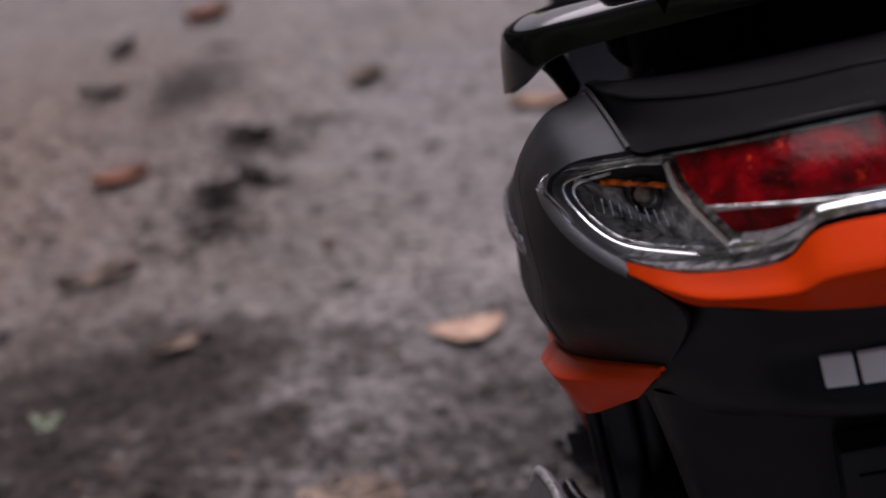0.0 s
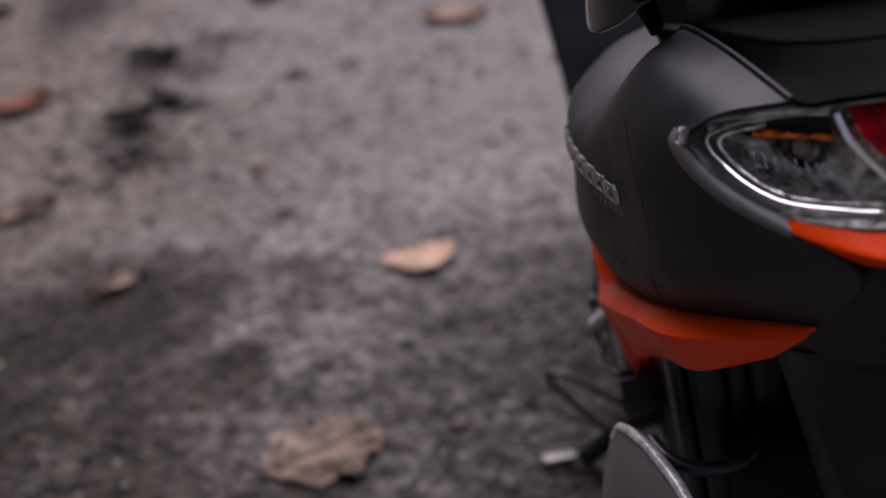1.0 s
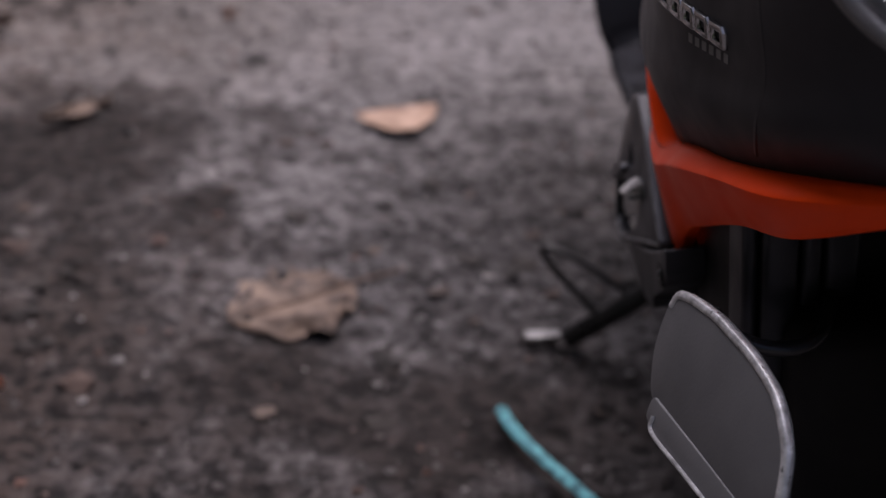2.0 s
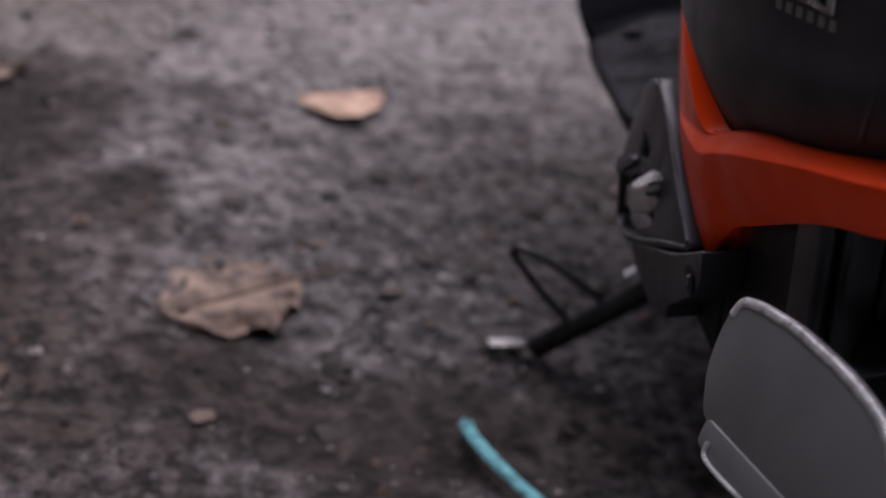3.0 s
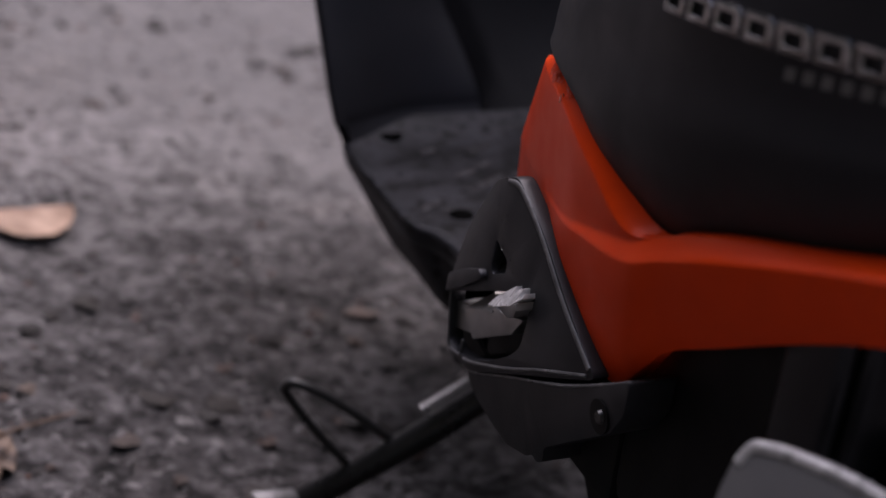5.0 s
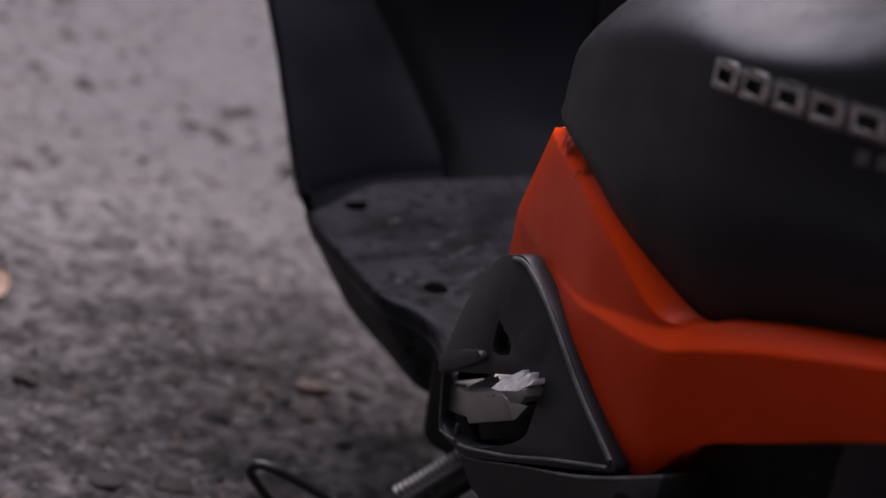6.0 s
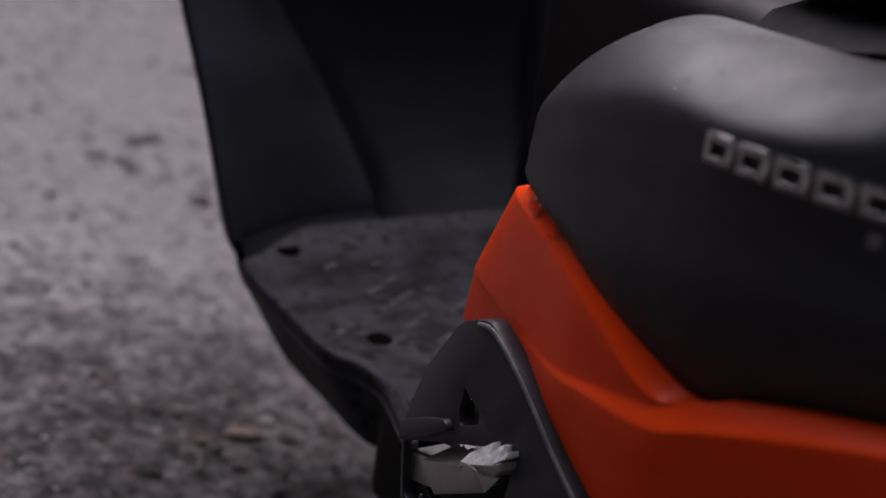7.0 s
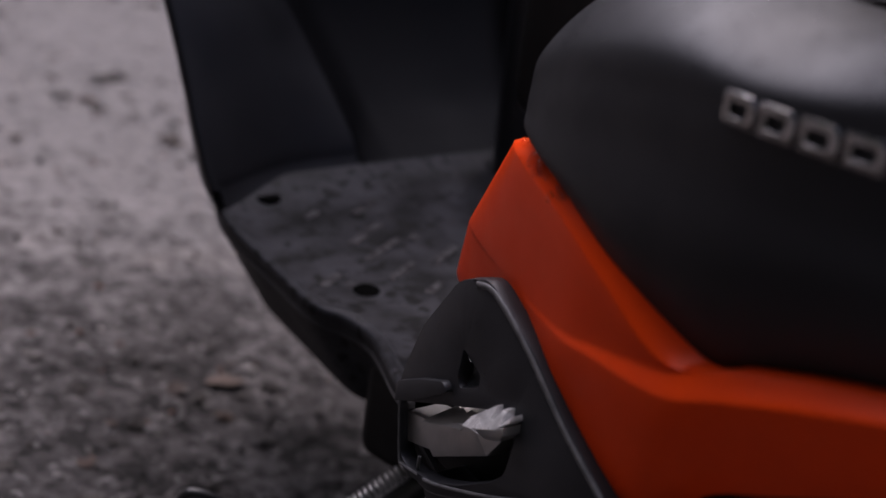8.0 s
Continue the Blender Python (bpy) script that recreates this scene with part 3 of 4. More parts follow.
bmesh.ops.create_cone(washer, cap_ends=True, segments=20, radius1=0.0105, radius2=0.0105, depth=0.003, matrix=pose(-0.2225, -0.014, 0.389, 0, -90, 0))
part("bolt_socket", washer, DARK, bracket)
bolt = bmesh.new()
bmesh.ops.create_cone(bolt, cap_ends=True, segments=18, radius1=0.0055, radius2=0.0035, depth=0.004, matrix=pose(-0.2240, -0.016, 0.390, 0, -90, 0))
part("bolt", bolt, STEEL, bracket)

# folded pillion foot peg
peg_ring = [(0.2040, 0.3440), (0.1768, 0.3544), (0.1389, 0.3753), (0.1256, 0.3775), (0.1102, 0.3799), (0.1169, 0.3660), (0.1626, 0.3368), (0.1680, 0.3383), (0.1965, 0.3262)]
peg = part("foot_peg", sheet(peg_ring, [], lambda y, z: -0.222 + 0.05 * (z - 0.36) + 0.10 * max(0.0, y - 0.160) + 0.5 * max(0.0, 0.124 - y), 0.026, 0.0008), ALU, scooter, "folded cast aluminium pillion foot peg", angle=25)
part("tread", sheet([(0.1825, 0.3499), (0.1592, 0.3746), (0.1555, 0.3740), (0.1539, 0.3765), (0.1465, 0.3770), (0.1443, 0.3802), (0.1362, 0.3819), (0.1400, 0.3700), (0.1427, 0.3700)], [], lambda y, z: -0.223 + max(0.0, z - 0.3500 - (0.1825 - y) * 0.50) * 0.9, 0.020, 0.0005), ALU, peg, angle=25)
knuckle = part("hinge_knob", sheet([(0.1270, 0.3836), (0.1188, 0.3878), (0.0987, 0.3992), (0.0900, 0.4060), (0.0890, 0.4010), (0.0945, 0.3935), (0.1026, 0.3880), (0.1154, 0.3800), (0.1230, 0.3790)], [], lambda y, z: -0.2315 + max(0.0, 0.397 - z) * 0.5, 0.022, 0.0010), ALU, peg, angle=25)
part("tread", sheet([(0.1250, 0.3862), (0.1232, 0.3922), (0.1100, 0.4062), (0.1084, 0.4070), (0.1062, 0.4012), (0.1042, 0.4014), (0.1022, 0.4088), (0.0982, 0.4108), (0.0956, 0.4042), (0.0938, 0.4042), (0.0914, 0.4112), (0.0895, 0.4085), (0.0962, 0.4007), (0.1162, 0.3894)], [], lambda y, z: -0.2335 + max(0.0, z - 0.386 - (0.125 - y) * 0.45) * 0.8, 0.016, 0.0004), BRIGHT, knuckle, "bright toothed tread", angle=25)

# floor board, its rim and skirt
edge = [(-0.160, 0.640, 0.298), (-0.168, 0.592, 0.285), (-0.165, 0.500, 0.283), (-0.165, 0.432, 0.286), (-0.152, 0.402, 0.288), (-0.1465, 0.372, 0.289), (-0.155, 0.338, 0.295), (-0.183, 0.275, 0.317), (-0.212, 0.215, 0.347)]
inner = [(0.0, 0.640, 0.302), (0.0, 0.592, 0.292), (0.0, 0.500, 0.290), (0.0, 0.432, 0.290), (0.0, 0.400, 0.290), (0.0, 0.366, 0.290), (0.0, 0.328, 0.292), (0.0, 0.268, 0.30), (-0.02, 0.215, 0.32)]
mid = [tuple((Vector(a) * 0.88 + Vector(b) * 0.12 + Vector((0, 0, 0.003)))) for a, b in zip(edge, inner)]
rim = [tuple(Vector(a) + Vector((0.004, 0, 0.004))) for a in edge]
low = [tuple(Vector(a) + Vector((0.009, 0.0, -0.022))) for a in edge]
under = [tuple(Vector(a) + Vector((0.045, 0.0, -0.085))) for a in edge]
floor_part = part("floorboard", loft([inner, mid, rim, edge, low, under], 60, 36, 0.003), FLOORP, scooter, "dusty textured black plastic floorboard")
part("floorboard", loft([inner, mid, rim, edge, low, under], 60, 36, 0.003, mirror=True), FLOORP, scooter)
part("rim", tube([tuple(Vector(p) + Vector((0.006, 0, 0.004))) for p in edge], 0.0026, 70, 8), COVERP, floor_part)
part("rim", tube([tuple(Vector(p) + Vector((0.001, 0, -0.010))) for p in edge], 0.0030, 70, 8), COVERP, floor_part)
floor_mesh = bmesh.new()
floor_mesh.from_mesh(floor_part.data)
floor_tree = BVHTree.FromBMesh(floor_mesh)
floor_mesh.free()


def floor_z(x, y):
    hit = floor_tree.ray_cast(Vector((x, y, 0.5)), Vector((0, 0, -1)))
    return hit[0].z if hit[0] else 0.290


# flush discs for the screw holes; the darkness of their depth is painted
for x, y in ((-0.120, 0.612), (-0.116, 0.434)):
    hole = bmesh.new()
    bmesh.ops.create_cone(hole, cap_ends=True, segments=20, radius1=0.0115, radius2=0.011, depth=0.004, matrix=pose(x, y, floor_z(x, y) - 0.0012))
    part("screw_cap", hole, HOLE, floor_part)

belly = box(-0.138, 0.138, 0.165, 0.395, 0.165, 0.288, 0.02, 3)
for v in belly.verts:
    f = (0.395 - v.co.y) / 0.23
    v.co += Vector((0.014 * f if v.co.x < 0 else 0.0, 0.0, 0.055 * f if v.co.z < 0.22 else 0.0))
part("belly", belly, DARK, scooter, "black plastic belly below the floorboard")
# raised anti-slip marks on the floor
for x, y, w in ((-0.066, 0.528, 0.026), (-0.066, 0.496, 0.028), (-0.136, 0.460, 0.014), (-0.030, 0.507, 0.006), (-0.124, 0.447, 0.005), (-0.095, 0.575, 0.010), (-0.040, 0.575, 0.024), (-0.020, 0.470, 0.022), (-0.070, 0.455, 0.020), (-0.015, 0.430, 0.020), (-0.060, 0.420, 0.012)):
    mark = box(-w, w, -0.0035, 0.0035, -0.003, 0.0008, 0.0004)
    bmesh.ops.transform(mark, matrix=pose(x, y, floor_z(x, y) + 0.0002, 0, 0, 32), verts=mark.verts)
    part("grip_mark", mark, SCUFF, floor_part)

# leg shield: outer edge, wing that sweeps out of the floor, soft crease, then a deep central recess
W = [
    [(-0.150, 0.570, 0.270), (-0.154, 0.600, 0.274), (-0.160, 0.628, 0.286), (-0.168, 0.655, 0.318), (-0.170, 0.720, 0.425), (-0.174, 0.775, 0.510), (-0.180, 0.840, 0.640), (-0.185, 0.880, 0.760), (-0.189, 0.930, 0.920), (-0.167, 0.965, 1.060)],
    [(-0.162, 0.588, 0.2800), (-0.166, 0.600, 0.2880), (-0.170, 0.611, 0.3020), (-0.175, 0.628, 0.324), (-0.179, 0.696, 0.420), (-0.184, 0.754, 0.500), (-0.192, 0.822, 0.630), (-0.198, 0.865, 0.755), (-0.202, 0.915, 0.920), (-0.178, 0.950, 1.060)],
    [(-0.154, 0.596, 0.2800), (-0.158, 0.608, 0.2900), (-0.162, 0.618, 0.3060), (-0.167, 0.628, 0.327), (-0.171, 0.694, 0.422), (-0.176, 0.752, 0.502), (-0.184, 0.820, 0.632), (-0.190, 0.862, 0.757), (-0.194, 0.912, 0.920), (-0.171, 0.947, 1.060)],
    [(-0.090, 0.612, 0.2830), (-0.090, 0.630, 0.2920), (-0.091, 0.645, 0.3060), (-0.094, 0.657, 0.330), (-0.110, 0.712, 0.424), (-0.128, 0.762, 0.504), (-0.143, 0.827, 0.634), (-0.154, 0.869, 0.757), (-0.157, 0.919, 0.920), (-0.139, 0.954, 1.060)],
    [(-0.012, 0.630, 0.2850), (-0.010, 0.644, 0.2920), (-0.009, 0.657, 0.3040), (-0.012, 0.672, 0.326), (-0.038, 0.742, 0.405), (-0.085, 0.790, 0.500), (-0.118, 0.838, 0.636), (-0.133, 0.875, 0.758), (-0.136, 0.924, 0.920), (-0.120, 0.959, 1.060)],
    [(-0.004, 0.636, 0.2850), (-0.002, 0.650, 0.2920), (-0.001, 0.664, 0.3020), (-0.004, 0.692, 0.326), (-0.028, 0.768, 0.405), (-0.074, 0.820, 0.500), (-0.106, 0.872, 0.638), (-0.121, 0.912, 0.758), (-0.123, 0.962, 0.920), (-0.109, 0.997, 1.060)],
    [(0.030, 0.640, 0.2850), (0.032, 0.656, 0.2910), (0.033, 0.674, 0.2980), (0.028, 0.730, 0.328), (0.004, 0.810, 0.405), (-0.030, 0.868, 0.502), (-0.052, 0.925, 0.638), (-0.058, 0.962, 0.758), (-0.060, 1.012, 0.920), (-0.053, 1.047, 1.060)],
    [(0.060, 0.640, 0.2850), (0.060, 0.656, 0.2910), (0.060, 0.674, 0.2980), (0.060, 0.735, 0.328), (0.045, 0.820, 0.405), (0.020, 0.878, 0.502), (0.000, 0.932, 0.638), (0.000, 0.970, 0.758), (0.000, 1.020, 0.920), (0.000, 1.055, 1.060)],
]
shield = part("leg_shield", loft(W[:5], 60, 40, 0.004), SHIELDP, scooter, "black plastic leg shield with side wings")
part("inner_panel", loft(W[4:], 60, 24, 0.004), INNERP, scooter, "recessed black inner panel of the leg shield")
RW = [[(0.21 - x * 0.95, y, z) for x, y, z in c] for c in W]
part("leg_shield", loft(RW[:5], 60, 40, 0.004), SHIELDP, scooter)
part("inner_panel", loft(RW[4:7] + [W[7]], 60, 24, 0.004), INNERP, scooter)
# added column standing in for the pale lit strip of the right wing
part("knee_column", tube([(0.150, 0.600, 0.285), (0.150, 0.612, 0.400), (0.152, 0.628, 0.520), (0.150, 0.650, 0.640)], 0.030, 24, 20, taper=0.8), COVERP, scooter, "rounded dark grey column added for the pale strip beside the recess")

# seat base and seat
part("seat_base", loft([[(-0.09, 0.16, 0.60), (-0.12, 0.05, 0.655), (-0.125, -0.06, 0.69), (-0.13, -0.16, 0.74)],
                        [(-0.060, 0.135, 0.655), (-0.085, 0.05, 0.69), (-0.09, -0.06, 0.72), (-0.10, -0.16, 0.755)]], 24, 4, 0.004), DARK, scooter)
seat_rows = [[(-0.07, 0.17, 0.672), (-0.13, 0.08, 0.692), (-0.135, -0.03, 0.712), (-0.130, -0.10, 0.742), (-0.105, -0.128, 0.755)],
             [(-0.075, 0.18, 0.690), (-0.14, 0.08, 0.708), (-0.145, -0.03, 0.735), (-0.136, -0.11, 0.790), (-0.108, -0.140, 0.800)],
             [(-0.06, 0.17, 0.715), (-0.115, 0.08, 0.745), (-0.12, -0.03, 0.790), (-0.112, -0.11, 0.852), (-0.09, -0.138, 0.850)],
             [(0.0, 0.175, 0.722), (0.0, 0.08, 0.752), (0.0, -0.03, 0.800), (0.0, -0.12, 0.865), (0.0, -0.145, 0.860)]]
seat_rows = [[(x * 0.80, y - 0.03, z - 0.010) for x, y, z in c] for c in seat_rows]
seat = part("seat", loft(seat_rows, 40, 25, 0.004), SEATM, scooter, "black vinyl seat")
part("seat", loft(seat_rows, 40, 25, 0.004, mirror=True), SEATM, scooter)

part("seat_pan", box(-0.105, 0.105, -0.115, -0.040, 0.66, 0.765, 0.012, 3), DARK, scooter)
part("seat_nose", box(-0.020, 0.120, 0.120, 0.430, 0.440, 0.640, 0.03, 4), DARK, scooter, "dark front end under the seat")
part("seat_tail", box(-0.128, 0.128, -0.128, 0.00, 0.735, 0.900, 0.03, 4), SEATM, scooter, "upright black vinyl end of the pillion seat")

# tail: a raised deck behind the seat, its edge, and the hollow face down to the lamp
E_LINE = [(-0.1455, -0.137, 0.7470), (-0.1370, -0.190, 0.7565), (-0.1280, -0.235, 0.7660), (-0.1136, -0.268, 0.7715), (-0.077, -0.292, 0.7735), (-0.0315, -0.303, 0.7750), (0.0, -0.307, 0.7770)]
L_LINE = [(-0.1450, -0.133, 0.7415), (-0.1360, -0.220, 0.7555), (-0.1240, -0.317, 0.7595), (-0.104, -0.334, 0.7620), (-0.072, -0.356, 0.7690), (-0.036, -0.370, 0.7740), (0.0, -0.376, 0.7760)]
D_LINE = [(-0.128, -0.086, 0.7270), (-0.118, -0.120, 0.7380), (-0.106, -0.150, 0.7470), (-0.092, -0.172, 0.7520), (-0.062, -0.185, 0.7540), (-0.030, -0.190, 0.7550), (0.0, -0.192, 0.7560)]
F_LINE = [(-0.120, -0.060, 0.7100), (-0.105, -0.065, 0.7150), (-0.090, -0.070, 0.7180), (-0.070, -0.075, 0.7200), (-0.050, -0.078, 0.7200), (-0.025, -0.080, 0.7200), (0.0, -0.080, 0.7200)]
lerp_line = lambda p, q, f, dz: [tuple(Vector(u).lerp(Vector(v), f) + Vector((0, 0, dz))) for u, v in zip(p, q)]
deck = [F_LINE, D_LINE, lerp_line(D_LINE, E_LINE, 0.6, 0.003), lerp_line(D_LINE, E_LINE, 0.93, 0.0015), E_LINE, lerp_line(E_LINE, L_LINE, 0.08, -0.0022), lerp_line(E_LINE, L_LINE, 0.5, -0.0050), L_LINE]
part("tail_cover", loft(deck, 56, 56, 0.003), TAILP, scooter, "matte black upper tail cover with a hollow rear face")
part("tail_cover", loft(deck, 56, 56, 0.003, mirror=True), TAILP, scooter)
part("seam", tube([tuple(Vector(p) + Vector((-0.001, -0.001, 0.0012))) for p in S[0][5:]], 0.0016, 30, 8), MATTE, scooter)

# grab rail: a downturned blade that hooks at its corner
rail_top = [(-0.165, 0.030, 0.765), (-0.182, -0.050, 0.780), (-0.190, -0.105, 0.789), (-0.180, -0.136, 0.793), (-0.150, -0.150, 0.798), (-0.080, -0.160, 0.803), (0.0, -0.165, 0.806)]
drop = (0.022, 0.030, 0.044, 0.036, 0.021, 0.020, 0.020)
out = [Vector((-1, 0.1, 0)), Vector((-1, 0, 0)), Vector((-1, -0.3, 0)), Vector((-0.8, -0.8, 0)), Vector((-0.3, -1, 0)), Vector((-0.1, -1, 0)), Vector((0, -1, 0))]


def rail_row(o, d):
    return [tuple(Vector(p) + n * o + Vector((0, 0, -d * h if d < 0 or d > 0 else 0))) for p, n, h in zip(rail_top, out, drop)]


rail_rows = [rail_row(-0.040, 0.45), rail_row(-0.036, 0.10), rail_row(-0.020, -0.12), rail_row(0.0, 0.0), rail_row(0.007, 0.22), rail_row(0.012, 0.90), rail_row(0.011, 1.0), rail_row(0.004, 1.0), rail_row(0.0, 0.6)]
rail = part("grab_rail", loft(rail_rows, 72, 49, 0.003), GLOSS, scooter, "glossy black pillion grab rail with water drops")
part("grab_rail", loft(rail_rows, 72, 49, 0.003, mirror=True), GLOSS, scooter)
part("rail_strut", tube([(-0.172, -0.112, 0.774), (-0.164, -0.098, 0.755), (-0.156, -0.082, 0.728)], 0.008, 14, 10, flat=1.6, taper=0.7), GLOSS, rail)
part("rail_bridge", box(-0.024, 0.060, -0.190, -0.05, 0.730, 0.840, 0.006, 3), HOLE, rail, "black rail mount")

# tail lamp
lamp_top = [(-0.178, -0.272, 0.738), (-0.160, -0.292, 0.748), (-0.128, -0.318, 0.756), (-0.104, -0.334, 0.760), (-0.072, -0.356, 0.767), (-0.036, -0.370, 0.772), (0.0, -0.376, 0.774)]
lamp_bot = [(-0.178, -0.276, 0.730), (-0.164, -0.304, 0.714), (-0.140, -0.334, 0.703), (-0.104, -0.372, 0.706), (-0.062, -0.398, 0.716), (-0.040, -0.402, 0.733), (0.0, -0.405, 0.735)]
lamp_mid = [tuple((Vector(a) + Vector(b)) / 2 + Vector((-0.004, -0.012, 0.002))) for a, b in zip(lamp_top, lamp_bot)]
lamp = part("tail_lamp", loft([[tuple(Vector(p) + Vector((0.018, 0.03, dz))) for p in c] for c, dz in ((lamp_top, -0.020), (lamp_mid, -0.006), (lamp_bot, 0.0))], 60, 16, 0.003), REFLECT, scooter, "tail lamp with clear and red lenses")
shift = Vector((0.018, 0.03, 0))
for row, dz in ((lamp_bot, 0.0), (lamp_top, -0.020)):
    part("housing", loft([[tuple(Vector(p) + Vector((0, 0.001, 0.1 * dz))) for p in row], [tuple(Vector(p) + shift + Vector((0, 0, dz))) for p in row]], 60, 4, 0.001), REFLECT, lamp)
lens = part("outer_lens", loft([lamp_top, lamp_mid, lamp_bot], 60, 16, 0.002), LENS, lamp)
lens.visible_shadow = False


part("red_lens", loft([[(-0.1015, -0.330, 0.7560), (-0.072, -0.353, 0.7650), (-0.036, -0.367, 0.7700), (0.0, -0.373, 0.7720)],
                        [(-0.0985, -0.342, 0.7440), (-0.069, -0.367, 0.7510), (-0.036, -0.383, 0.7555), (0.0, -0.389, 0.7575)],
                        [(-0.0900, -0.360, 0.7340), (-0.065, -0.380, 0.7385), (-0.037, -0.391, 0.7415), (0.0, -0.396, 0.7420)]], 40, 16, 0.002), REDLENS, lamp, "red tail lamp lens with reflector cells")
part("red_lens", loft([[(-0.0880, -0.364, 0.7325), (-0.070, -0.377, 0.7360), (-0.045, -0.388, 0.7385)],
                        [(-0.0800, -0.374, 0.7235), (-0.068, -0.381, 0.7245), (-0.052, -0.388, 0.7275)]], 16, 5, 0.002), REDLENS, lamp)
# added strip that only darkens the upper edge of the red lens
part("lens_mask", loft([[(-0.106, -0.322, 0.7600), (-0.072, -0.345, 0.7675), (-0.036, -0.359, 0.7725), (0.0, -0.365, 0.7745)],
                        [(-0.1025, -0.331, 0.7550), (-0.072, -0.354, 0.7640), (-0.036, -0.368, 0.7690), (0.0, -0.374, 0.7710)]], 40, 5, 0.0015), SHIELDP, lamp, "narrow dark strip added along the top of the red lens")
part("strip", tube([(-0.0900, -0.366, 0.7365), (-0.0643, -0.384, 0.7395), (-0.0378, -0.394, 0.7400), (0.0, -0.398, 0.7385)], 0.0012, 24, 8), REFLECT, lamp)
part("divider", tube([(-0.1055, -0.329, 0.7510), (-0.1030, -0.343, 0.7400), (-0.0934, -0.360, 0.7285), (-0.0820, -0.377, 0.7170)], 0.0024, 20, 8), CHROME, lamp)
part("lower_strip", tube([(-0.0830, -0.376, 0.7165), (-0.0600, -0.388, 0.7215), (-0.0440, -0.394, 0.7310), (-0.0360, -0.398, 0.7355), (0.0, -0.400, 0.7365)], 0.0034, 24, 8), CHROME, lamp)
rim_line = [(-0.108, -0.324, 0.752), (-0.140, -0.304, 0.746), (-0.165, -0.288, 0.736), (-0.160, -0.302, 0.722), (-0.140, -0.328, 0.710), (-0.110, -0.352, 0.708), (-0.084, -0.372, 0.710)]
part("inner_rim", tube(rim_line, 0.0012, 50, 8), CHROME, lamp)
part("inner_rim", tube([tuple(Vector(p).lerp(Vector((-0.121, -0.325, 0.730)), 0.13)) for p in rim_line[1:]], 0.0010, 50, 8), REFLECT, lamp)
bulb = bmesh.new()
bmesh.ops.create_uvsphere(bulb, u_segments=18, v_segments=12, radius=0.0065, matrix=pose(-0.121, -0.314, 0.731))
part("bulb", bulb, BULB, lamp, "turn signal bulb in a dark ring")
# amber tube that paints the bulb's streak of reflection
streak_line = [(-0.1425, -0.3005, 0.7375), (-0.133, -0.3080, 0.7378), (-0.121, -0.3170, 0.7380), (-0.1085, -0.3265, 0.7375)]
part("amber_filter", tube(streak_line, 0.0032, 24, 10, flat=0.7, taper=0.7), AMBER, lamp, "amber streak for the turn signal bulb's reflection")
brow = [[(-0.147, -0.2960, 0.7440), (-0.133, -0.3070, 0.7475), (-0.121, -0.3160, 0.7490), (-0.109, -0.3245, 0.7495)],
        [(-0.149, -0.2940, 0.7360), (-0.135, -0.3045, 0.7335), (-0.121, -0.3140, 0.7330), (-0.108, -0.3240, 0.7340)]]
part("bulb_hood", loft(brow, 24, 8, 0.001), DARK, lamp, "dark hood over the turn signal bulb")
part("hood_rim", tube([(-0.1475, -0.2965, 0.7450), (-0.133, -0.3080, 0.7485), (-0.121, -0.3170, 0.7500), (-0.1085, -0.3250, 0.7505)], 0.0010, 24, 8), CHROME, lamp)
# pale patch painting the white sparkle in this corner
part("clear_corner", loft([[(-0.0760, -0.3800, 0.7250), (-0.0660, -0.3865, 0.7265), (-0.0510, -0.3940, 0.7310), (-0.0420, -0.3975, 0.7370)],
                           [(-0.0800, -0.3800, 0.7185), (-0.0660, -0.3890, 0.7195), (-0.0500, -0.3960, 0.7235), (-0.0390, -0.4000, 0.7325)]], 24, 5, 0.001), BRIGHT, lamp, "bright clear corner under the red lens")
part("bulb_ring", tube([(-0.121 + 0.0098 * math.cos(q) * 0.82, -0.3165 - 0.0098 * math.cos(q) * 0.57, 0.7305 + 0.0098 * math.sin(q)) for q in (2 * math.pi * k / 24 for k in range(25))], 0.0021, 25, 8, smooth=False), GLOSS, lamp)
for k in range(11):
    f = k / 10
    p, q = Vector((-0.150, -0.304, 0.722)).lerp(Vector((-0.102, -0.340, 0.715)), f), Vector((-0.150, -0.296, 0.736)).lerp(Vector((-0.106, -0.328, 0.727)), f)
    part("reflector_rib", tube([tuple(p), tuple(p.lerp(q, 0.55))], 0.0005, 4, 6), REFLECT, lamp)
cup = bmesh.new()
bmesh.ops.create_cone(cup, cap_ends=False, segments=24, radius1=0.017, radius2=0.010, depth=0.014, matrix=pose(-0.121, -0.305, 0.731, 90, 0, -35))
part("bulb_cup", cup, REFLECT, lamp)

# grey bezel round the lamp
bezel_out = [(-0.1765, -0.262, 0.7365), (-0.1835, -0.264, 0.7270), (-0.1800, -0.276, 0.7160), (-0.1700, -0.296, 0.7060), (-0.1560, -0.318, 0.6985), (-0.1390, -0.340, 0.6930)]
bezel_in = [(-0.1675, -0.2755, 0.7385), (-0.1730, -0.278, 0.7300), (-0.1690, -0.292, 0.7195), (-0.1590, -0.310, 0.7105), (-0.1460, -0.328, 0.7040), (-0.1365, -0.340, 0.7000)]
bezel_mid = [tuple((Vector(p) + Vector(q)) / 2 + Vector((-0.0022, -0.0030, 0.0))) for p, q in zip(bezel_out, bezel_in)]
part("lamp_bezel", loft([bezel_out, bezel_mid, bezel_in, [tuple(Vector(p) + Vector((0.012, 0.014, 0.001))) for p in bezel_in]], 50, 18, 0.002), BEZEL, scooter, "broad satin grey rim round the tail lamp")

